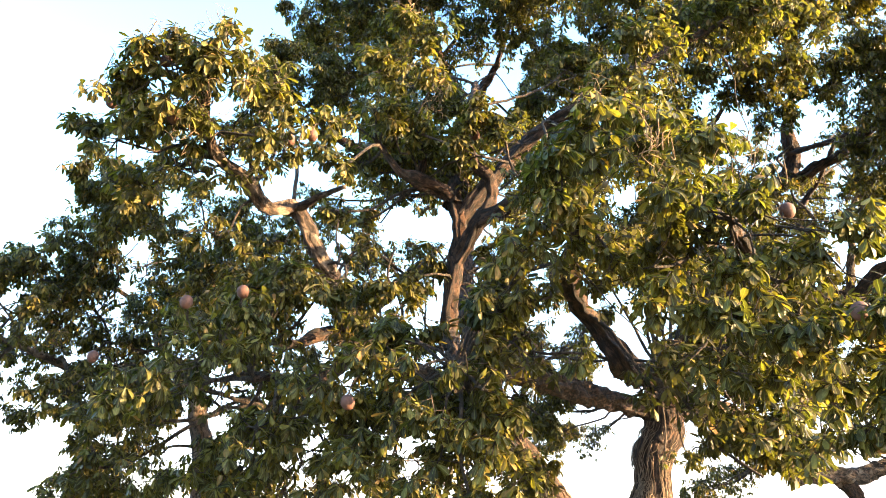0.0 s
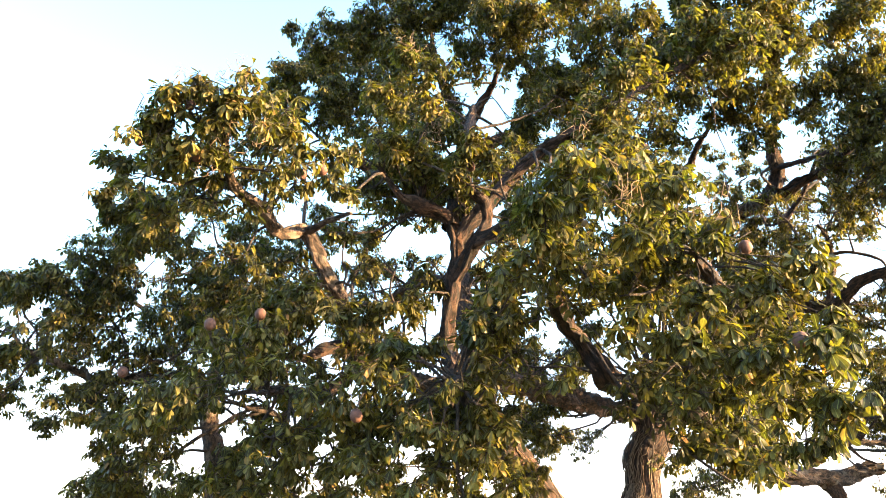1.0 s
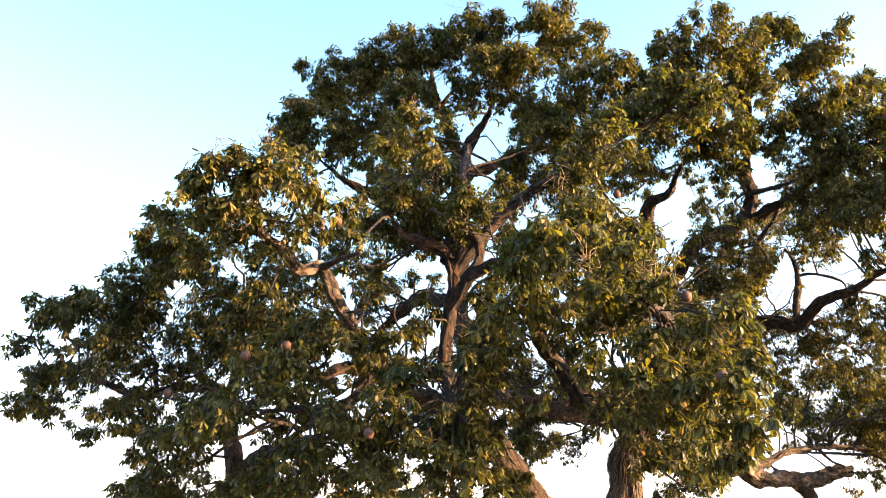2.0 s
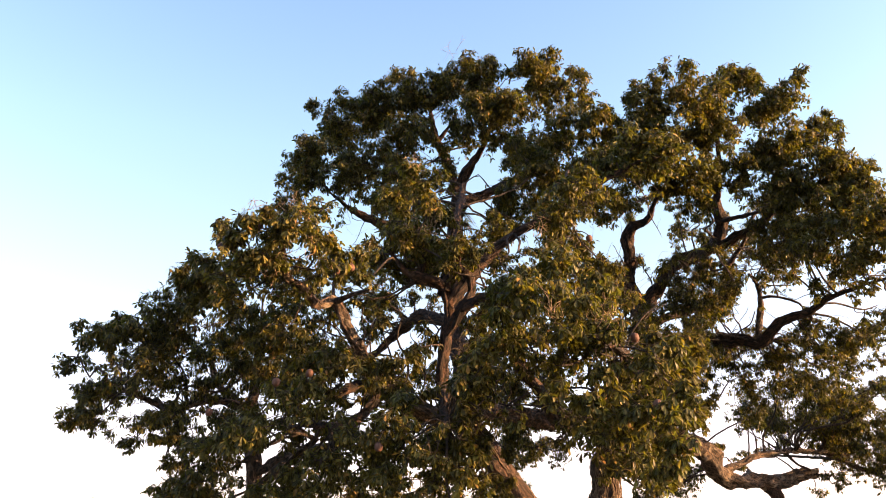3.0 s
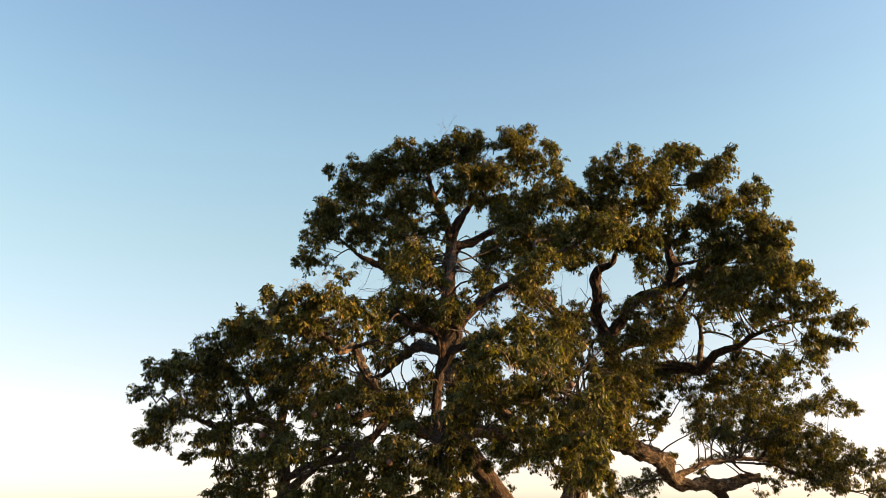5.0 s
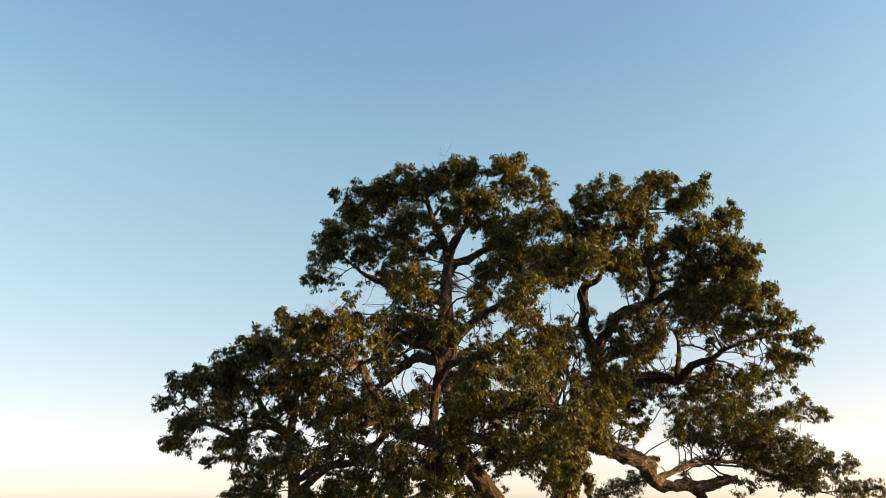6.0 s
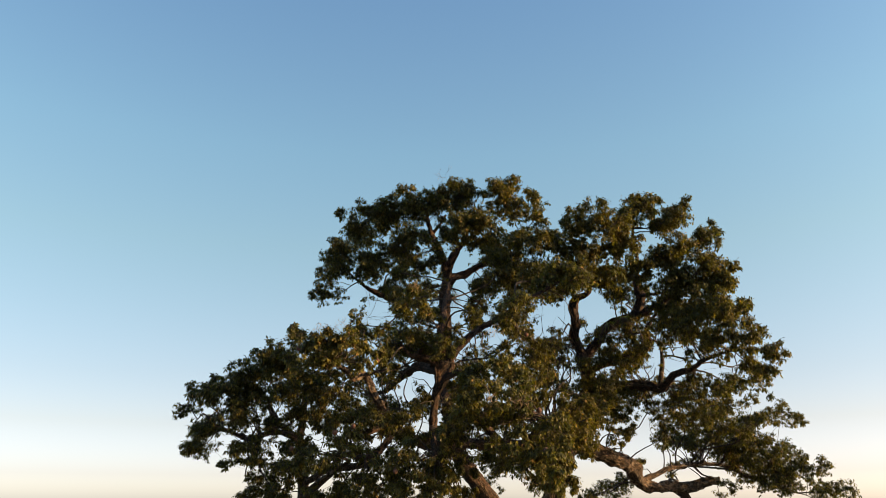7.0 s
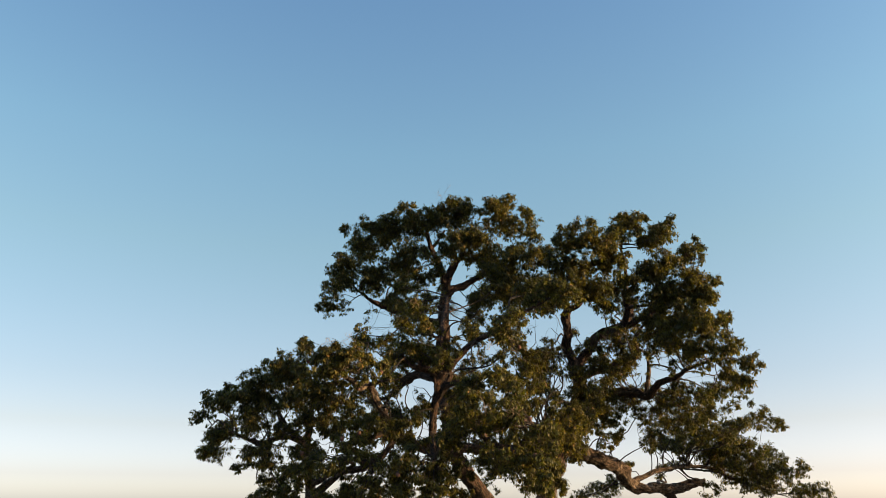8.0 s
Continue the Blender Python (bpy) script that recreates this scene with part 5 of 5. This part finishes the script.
# stems and main limbs: x, y, z, radius
big.limb([(5.6, 24.3, -0.2, 1.15), (6.1, 24.6, 1.2, 0.85), (6.74, 25, 3.3, 0.64), (6.92, 25, 4.53, 0.63), (7.38, 25, 5.44, 0.68), (7.6, 25.1, 6.6, 0.58),
          (8.2, 25.2, 7.75, 0.5), (9.2, 25.3, 9.3, 0.45), (9.23, 25.5, 10.5, 0.42), (8.97, 25.6, 11.7, 0.36)], "trunk", 20, 0.06)
big.limb([(5.0, 23.7, -0.2, 0.95), (4.2, 22.6, 1.4, 0.72), (2.76, 21.5, 3.46, 0.52), (1.98, 21, 4.69, 0.43), (1.24, 20.5, 5.86, 0.36), (0.81, 20.5, 7.68, 0.32),
          (0.67, 21.5, 9.4, 0.3), (0.76, 23.3, 12.4, 0.33), (0.7, 24, 14.3, 0.35), (0.69, 24.1, 15.2, 0.36), (0.88, 24.2, 16, 0.3)], "trunk", 18, 0.06)
big.limb([(7.20, 25.0, 6.00, 0.36), (6.48, 24.7, 6.11, 0.30), (4.54, 21.5, 6.00, 0.29), (2.72, 18.0, 5.84, 0.25), (1.51, 15.5, 5.69, 0.20), (0.92, 13.8, 5.52, 0.15), (0.5, 12.6, 5.6, 0.08)])
big.limb([(9.25, 25.6, 11.1, 0.36), (8.92, 25.6, 11.84, 0.33), (8.6, 25.4, 12.68, 0.3), (8.7, 25, 13.63, 0.27), (8.54, 24.6, 14.48, 0.26), (8.74, 24.3, 14.87, 0.2),
          (9.22, 23.8, 15.06, 0.16), (9.34, 23.2, 15.39, 0.1), (9.57, 22, 15.9, 0.06)])
big.limb([(9.1, 25.6, 11.4, 0.3), (9.87, 25.5, 12.26, 0.28), (10.34, 25, 13.02, 0.26), (10.95, 24.4, 13.51, 0.26), (11.65, 23.8, 13.65, 0.25), (12.07, 23.2, 14.02, 0.25),
          (12.11, 22.8, 14.71, 0.22), (11.91, 22.4, 15.3, 0.18), (11.8, 21.5, 16.28, 0.1), (11.04, 19, 17.48, 0.06)])
big.limb([(12.06, 22.8, 14.56, 0.12), (12.71, 22, 14.52, 0.09), (13.35, 20.5, 14.27, 0.06)], sides=8)
big.limb([(9.3, 25.4, 10.6, 0.2), (11.33, 25, 11.39, 0.18), (12.81, 24.5, 12, 0.16), (12.74, 24.2, 12.94, 0.14), (13.21, 23.8, 13.7, 0.1), (13.28, 22, 14.72, 0.06)], sides=8)
big.limb([(11.5, 22.6, 13.3, 0.2), (12.6, 21.5, 13.6, 0.15), (14, 20, 14.6, 0.1), (15, 18.8, 15.6, 0.06)])
big.limb([(7.5, 25, 6.0, 0.5), (8.24, 25, 6.4, 0.46), (8.96, 25.3, 6.15, 0.45), (9.83, 25.6, 5.91, 0.44), (11.07, 26.2, 5.55, 0.42), (11.89, 26.8, 5.04, 0.4), (12.51, 27.5, 4.31, 0.34),
          (13.81, 28.2, 4.11, 0.31), (15.63, 29.2, 4.1, 0.31), (17.19, 30, 4.38, 0.28), (18.06, 30.3, 4.48, 0.25)], sides=18, rough=0.2, mat=PALE_BARK)
big.limb([(12.4, 27.4, 4.3, 0.18), (13.47, 27.8, 4.81, 0.15), (14.86, 28.3, 5.26, 0.13), (16.64, 29, 5.49, 0.12), (18.35, 29.5, 5.4, 0.11), (19.38, 29.3, 4.87, 0.11),
          (20.37, 28.5, 4.27, 0.08), (21.48, 27, 3.68, 0.05)], mat=PALE_BARK)
big.limb([(15.98, 28.7, 5.45, 0.08), (16.48, 28.8, 4.91, 0.06), (17.05, 28.7, 4.62, 0.04)], sides=6)
big.limb([(15.1, 29, 4.05, 0.28), (15.56, 29, 3.45, 0.24), (15.78, 29, 2.49, 0.14)])
big.limb([(18.0, 29.4, 5.4, 0.1), (18.9, 30, 6.4, 0.08), (19.8, 30, 7.4, 0.05)], sides=7)
big.limb([(9.16, 25.3, 9.25, 0.3), (10.18, 24.6, 9.41, 0.28), (11.12, 23.5, 9.53, 0.26), (11.82, 22, 9.24, 0.25), (12.36, 21.3, 8.98, 0.22), (12.74, 20.6, 9.35, 0.17), (13.05, 20, 9.65, 0.15),
          (13.64, 19.3, 9.81, 0.12), (14.01, 18.5, 10.04, 0.075), (14.7, 17.3, 10.17, 0.05), (15.39, 16, 10.17, 0.035)])
big.limb([(12.26, 21.3, 8.98, 0.14), (12.44, 21.2, 9.86, 0.125), (12.51, 21, 10.59, 0.11), (12.4, 20.9, 11.19, 0.08), (12.04, 20.6, 11.53, 0.05)], sides=8, mat=PALE_BARK)
big.limb([(12.53, 21, 10.69, 0.06), (12.99, 20.8, 10.67, 0.05), (13.75, 20.5, 10.3, 0.04), (13.8, 20.4, 9.8, 0.03)], sides=6)
big.limb([(0.82, 24.2, 15.84, 0.28), (1.03, 24.2, 17.09, 0.22), (1.45, 24, 17.81, 0.18), (1.91, 23.5, 18.23, 0.12), (2.22, 22.5, 18.88, 0.08), (2.44, 21, 19.39, 0.05)])
big.limb([(0.88, 24.2, 16.3, 0.2), (0.36, 23.8, 17.88, 0.17), (-0.08, 23.2, 18.58, 0.14), (-0.3, 22.6, 19.25, 0.1), (-0.48, 21.5, 19.97, 0.06)])
big.limb([(-0.08, 23.2, 18.7, 0.1), (0.36, 22.8, 19.09, 0.08), (0.76, 22.2, 19.53, 0.05)], sides=8)
big.limb([(0.69, 24, 13.8, 0.22), (-0.64, 23.4, 14.21, 0.18), (-2.02, 23, 14.47, 0.17), (-2.97, 22.6, 14.68, 0.15), (-3.68, 22.2, 14.9, 0.1), (-4.4, 21.6, 15.3, 0.06)])
big.limb([(0.78, 24.2, 15.53, 0.28), (1.14, 24.2, 16.21, 0.25), (1.82, 24.4, 16.48, 0.22), (2.58, 24.6, 16.93, 0.19), (3.49, 24.6, 17.41, 0.14), (4.33, 24, 17.64, 0.09), (5.25, 22, 17.71, 0.05)])
big.limb([(1.24, 20.5, 5.8, 0.36), (0.95, 19, 6.1, 0.3), (0.61, 17, 6.21, 0.24), (0.1, 14.9, 6.38, 0.16), (0.18, 14.2, 7.3, 0.15), (0.32, 14, 8.2, 0.16),
          (0.19, 14, 9.08, 0.14), (-0.45, 13.5, 9.24, 0.15), (-0.85, 13.1, 9.3, 0.09), (-1.3, 12.6, 9.7, 0.04)], sides=14)
big.limb([(0.3, 14, 7.8, 0.14), (0.74, 13.4, 8.28, 0.13), (0.98, 13.2, 8.73, 0.11), (0.93, 13, 9.13, 0.12), (0.62, 12.8, 9.4, 0.09), (0.45, 12.5, 9.97, 0.06)])
big.limb([(-0.5, 13.5, 9.25, 0.1), (-0.42, 13.3, 9.75, 0.09), (-0.62, 13.1, 10.25, 0.06)], sides=8)
big.limb([(0.74, 13.4, 8.3, 0.16), (1.3, 12.8, 8.47, 0.12), (1.64, 11, 7.98, 0.07)], sides=8)
big.limb([(0.22, 14, 8.9, 0.2), (0.39, 14.6, 10.16, 0.16), (0.63, 15.5, 11.95, 0.12), (0.92, 17, 13.68, 0.1)])
big.limb([(0.7, 22, 10, 0.28), (0.35, 22.5, 10.1, 0.25), (-0.93, 24.5, 10.78, 0.24), (-2.08, 26.6, 10.53, 0.2), (-2.91, 27, 9.79, 0.13), (-3.7, 27.4, 9.5, 0.06)])
big.limb([(1.1, 20.4, 5.9, 0.34), (-0.3, 18, 5.9, 0.28), (-1.7, 15, 6.31, 0.22), (-2.25, 13.2, 7.33, 0.15), (-2.56, 12.9, 8.02, 0.14), (-2.83, 12.8, 8.35, 0.14),
          (-3.16, 12, 8.05, 0.13), (-3.38, 11.2, 8.28, 0.11), (-3.58, 10.7, 8.4, 0.09), (-3.61, 10, 8.48, 0.07), (-3.51, 9.4, 8.91, 0.05)], mat=PALE_BARK)
big.limb([(-2.8, 12.8, 8.3, 0.1), (-2.34, 12.4, 8.39, 0.07), (-1.75, 12, 8.43, 0.045)], sides=7, mat=PALE_BARK)
big.limb([(-1.7, 15, 6.3, 0.17), (-2.34, 14.2, 6.22, 0.14), (-2.73, 13.7, 5.93, 0.1), (-3.06, 12, 5.65, 0.06)], sides=8)
big.limb([(7.5, 25, 6.6, 0.3), (6.2, 20, 6.2, 0.25), (4.24, 15, 5.51, 0.22), (2.99, 12, 5.17, 0.16), (2.63, 11.7, 5.58, 0.145), (2.26, 11.5, 6.05, 0.13),
          (1.88, 10.5, 6.36, 0.12), (1.76, 9, 6.5, 0.08)])
big.limb([(4.24, 15, 5.5, 0.2), (4.6, 12, 6, 0.15), (4.2, 9.6, 6.2, 0.1), (3.4, 8, 6.2, 0.06)])
big.limb([(0.3, 14, 8.6, 0.17), (1.8, 13.6, 10.2, 0.13), (3.4, 12.8, 11, 0.1), (5.4, 12.6, 12.2, 0.06)])
big.limb([(0.1, 14.9, 6.4, 0.18), (0.2, 12, 5.2, 0.12), (0.2, 9.8, 4.8, 0.07)], sides=8)
big.limb([(-1.7, 15, 6.2, 0.16), (-2.2, 12.6, 5, 0.12), (-2.8, 10.8, 4.8, 0.07)], sides=8)
for i in range(96):
    big.creeper(0, random.uniform(0.06, 0.2), random.uniform(0.36, 0.56), random.uniform(-0.5, 0.5), 1.05, random.uniform(0.008, 0.022))
for i in range(14):
    big.creeper(1, random.uniform(0.05, 0.15), random.uniform(0.3, 0.5), random.uniform(-1.0, 1.0), 1.02, random.uniform(0.012, 0.026))
for i in range(12):
    big.creeper(8, 0.0, random.uniform(0.12, 0.3), random.uniform(-1.0, 1.0), 1.03, random.uniform(0.012, 0.03))

second = Tree("mamey_tree", (-6.2, 21.2, 0.0), "slimmer mamey tree with a pale trunk and low spreading crown", 23)
second.limb([(-6.2, 21.2, -0.2, 0.5), (-6.4, 21.1, 1.5, 0.38), (-6.6, 21, 3.32, 0.32), (-6.76, 21, 4.64, 0.29), (-6.94, 21, 5.66, 0.26), (-6.86, 21, 7.07, 0.2),
             (-6.71, 20.5, 8.8, 0.15), (-6.2, 19, 9.5, 0.09)], "trunk", 12, 0.06, PALE_BARK)
second.limb([(-6.9, 21, 6.2, 0.18), (-8.55, 22, 7.57, 0.14), (-9.12, 22, 8.61, 0.1), (-9.79, 21, 9.18, 0.06)], sides=8, mat=PALE_BARK)
second.limb([(-6.9, 21, 6.4, 0.18), (-8.02, 20, 6.67, 0.14), (-8.78, 18, 6.08, 0.12), (-9.44, 17, 6.35, 0.08), (-10.22, 16, 6.67, 0.05)], sides=8, mat=PALE_BARK)
second.limb([(-6.6, 21, 4.2, 0.18), (-5.05, 19.5, 4.73, 0.16), (-4, 18.5, 4.87, 0.16), (-3.36, 18, 4.9, 0.15)], sides=10, mat=PALE_BARK)
second.limb([(-6.6, 21, 3.3, 0.22), (-5.79, 20, 4.01, 0.18), (-5.02, 19, 4.5, 0.13), (-3.8, 17, 5.06, 0.07)], sides=8, mat=PALE_BARK)

for tree_, pads_, leaf_, fine_, dens_, spread_ in (
        (big, TOP_CROWN, 0.23, False, 0.66, 1.16), (big, MID_CROWN, 0.215, True, 0.75, 1.05), (big, LEFT_FRONT_CROWN, 0.215, True, 0.62, 1.02),
        (big, LEFT_FRONT_MASS, 0.215, True, 0.9, 1.0), (big, LOW_MASS, 0.215, True, 0.5, 1.0), (big, RIGHT_LOW_MASS, 0.215, True, 0.8, 1.0),
        (big, RIGHT_CROWN, 0.23, False, 0.66, 1.12), (big, RIGHT_SIDE_CROWN, 0.22, False, 0.44, 1.08), (big, BACK_CROWN, 0.21, False, 0.5, 1.05),
        (big, BACK_CROWN_LEFT, 0.18, False, 0.8, 1.08), (second, LEFT_CROWN, 0.22, False, 0.58, 1.1), (big, CENTRE_CROWN, 0.23, False, 0.6, 1.0),
        (big, FRONT_FILL, 0.215, True, 0.7, 1.0), (big, RIGHT_FILL, 0.21, False, 0.38, 1.0), (big, RIGHT_CROWN_FILL, 0.22, False, 0.5, 1.0),
        (big, EDGE_CLUMPS, 0.22, False, 0.45, 1.0), (second, LEFT_RIDGE, 0.22, False, 0.42, 1.05), (big, CROWN_EDGE, 0.23, False, 0.6, 1.1),
        (big, SHADE_SIDE, 0.22, False, 0.65, 1.1), (big, RIGHT_BACK_MASS, 0.22, False, 1.0, 1.05), (big, LOW_BACK, 0.22, False, 0.6, 1.1),
        (big, INNER_SHADE, 0.22, False, 0.8, 1.1), (big, RIGHT_LACE, 0.2, False, 0.46, 1.0), (big, BACK_FILL, 0.22, False, 0.5, 1.1),
        (big, SMALL_CLUMPS, 0.19, False, 0.5, 1.0), (big, RIGHT_CURTAIN, 0.21, False, 0.42, 1.0), (big, RIGHT_VEIL, 0.21, False, 0.5, 1.0),
        (big, RIGHT_SPRAY, 0.21, False, 0.5, 1.0), (second, LEFT_SPRAY, 0.21, False, 0.48, 1.0),
        (big, INNER_VEIL + CENTRE_VEIL, 0.2, False, 0.5, 1.0), (big, EAST_SHADE, 0.22, False, 0.8, 1.0)):
    for owner in (big, second):                    # clumps west of x = -5 grow from the slimmer tree
        own = [p for p in pads_ if (owner is second) == (tree_ is second or (p[0] < -5.0 and p[2] < 11.5 and p[1] > 12.5))]
        if own:
            owner.filled(own, leaf_, fine_, dens_, spread=spread_)
big.filled(RIGHT_FRONT_MASS, 0.22, True, 0.95, spread=1.02, single=lambda b: b[:, 1] < 6.9)

for spot in FRUITS:
    big.fruit(*spot)


def dry_twigs(tree, x, y, z, n=14, reach=0.45, seed=1):
    """A spray of bare, straw-coloured flower stalks and dead twigs."""
    rng = np.random.default_rng(seed)
    wood = []
    for i in range(n):
        e = unit(rng.normal(0, 0.6, 3) + np.array([0, 0, 0.75])) * reach * rng.uniform(0.5, 1.1)
        p = np.array([x, y, z]) + rng.normal(0, 0.12, 3)
        bend = rng.normal(0, 0.08, 3)
        wood.append(tube(glide([(*p, 0.007), (*(p + e * 0.5 + bend), 0.006), (*(p + e), 0.004)], 0.15), 4, rng))
        side = p + e * 0.55 + bend
        wood.append(tube(glide([(*side, 0.005), (*(side + unit(rng.normal(0, 1, 3)) * reach * 0.35), 0.003)], 0.2), 3, rng))
    v, f = gather(wood)
    return tagged(solid("twig_spray", tree.local(v), f, STRAW, tree.ob), kind="stuff")


for i, (x, y, z) in enumerate([(-4.1, 8.9, 9.3), (-3.2, 8.9, 9.5), (-4.7, 9.2, 8.9), (-3.4, 9.2, 8.5), (-2.9, 9.2, 8.6), (-3.7, 9.4, 8.2),
                               (3.2, 6.8, 6.3), (2.2, 6.7, 6.5), (2.6, 11.0, 9.8), (-0.6, 11.5, 11.8), (-0.2, 12.0, 10.2)]):
    dry_twigs(big, x, y, z, 14, 0.3, 100 + i)
dry_twigs(big, 0.85, 19.2, 20.6, 5, 1.0, 140)


def ribbons(n, rng, reach, hang, width=0.035):
    """Arching strap leaves from one point."""
    vs, qs = [], []
    for i in range(n):
        az, up = rng.uniform(0, 6.28), rng.uniform(0.2, 1.3) * (1 - hang) - 0.2 * hang
        d = np.array([math.cos(az) * math.cos(up), math.sin(az) * math.cos(up), math.sin(up)])
        side = np.array([-math.sin(az), math.cos(az), 0])
        length = reach * rng.uniform(0.6, 1.1)
        rows = []
        for k in range(6):
            u = k / 5
            p = d * length * u + np.array([0, 0, -1]) * length * u * u * (0.35 + 0.75 * hang) + side * 0.04 * math.sin(3 * u + az)
            w = width * (1 - 0.85 * u)
            rows += [p - side * w + np.array([0, 0, 0.3 * w]), p, p + side * w + np.array([0, 0, 0.3 * w])]
        o = len(vs)
        vs += rows
        for k in range(5):
            for c in (0, 1):
                a = o + 3 * k + c
                qs.append((a, a + 1, a + 4, a + 3))
    return np.array(vs), np.array(qs)


def epiphyte(x, y, z, seed, size=0.8):
    rng = np.random.default_rng(seed)
    ob = new("epiphyte")
    ob.location = (x, y, z)
    tagged(ob, "strap-leaved epiphyte with dry hanging blades on a limb", "plant", group="epiphytes in the big tree")
    for n, hang, width, name, mat in ((14, 0.45, 0.03, "green_blade", LEAF), (52, 0.9, 0.024, "dry_blade", BLADE_GREY)):
        for i in range(n):
            v, q = ribbons(1, rng, size, hang, width)
            solid(name, v, [q], mat, ob)
    return ob


epiphyte(10.4, 23.9, 13.2, 5, 1.1)
epiphyte(11.1, 23.1, 13.4, 6, 0.9)
epiphyte(0.95, 23.75, 15.5, 7, 0.8)
epiphyte(1.15, 23.95, 15.0, 9, 0.7)
epiphyte(8.45, 25.2, 10.9, 8, 0.7)

far_tree = Tree("distant_tree", (-185.0, 400.0, 0.0), "small rounded dark tree far off on the plain", 31)
far_tree.limb([(-185, 400, -0.2, 0.35), (-185.1, 400, 2, 0.28), (-184.8, 400, 4.5, 0.18), (-185, 400, 6.5, 0.08)], "trunk", 8)
far_tree.limb([(-185, 400, 2.6, 0.16), (-186.6, 400.3, 4.4, 0.08)], sides=6)
far_tree.limb([(-185, 400, 3, 0.16), (-183.4, 399.6, 4.8, 0.08)], sides=6)
far_tree.crown([(-185, 400, 6.4, 1.7), (-183.3, 400, 5.4, 1.5), (-186.8, 400.4, 5.2, 1.6), (-185.2, 398.8, 5.0, 1.5)], 0.45, False, 0.5)
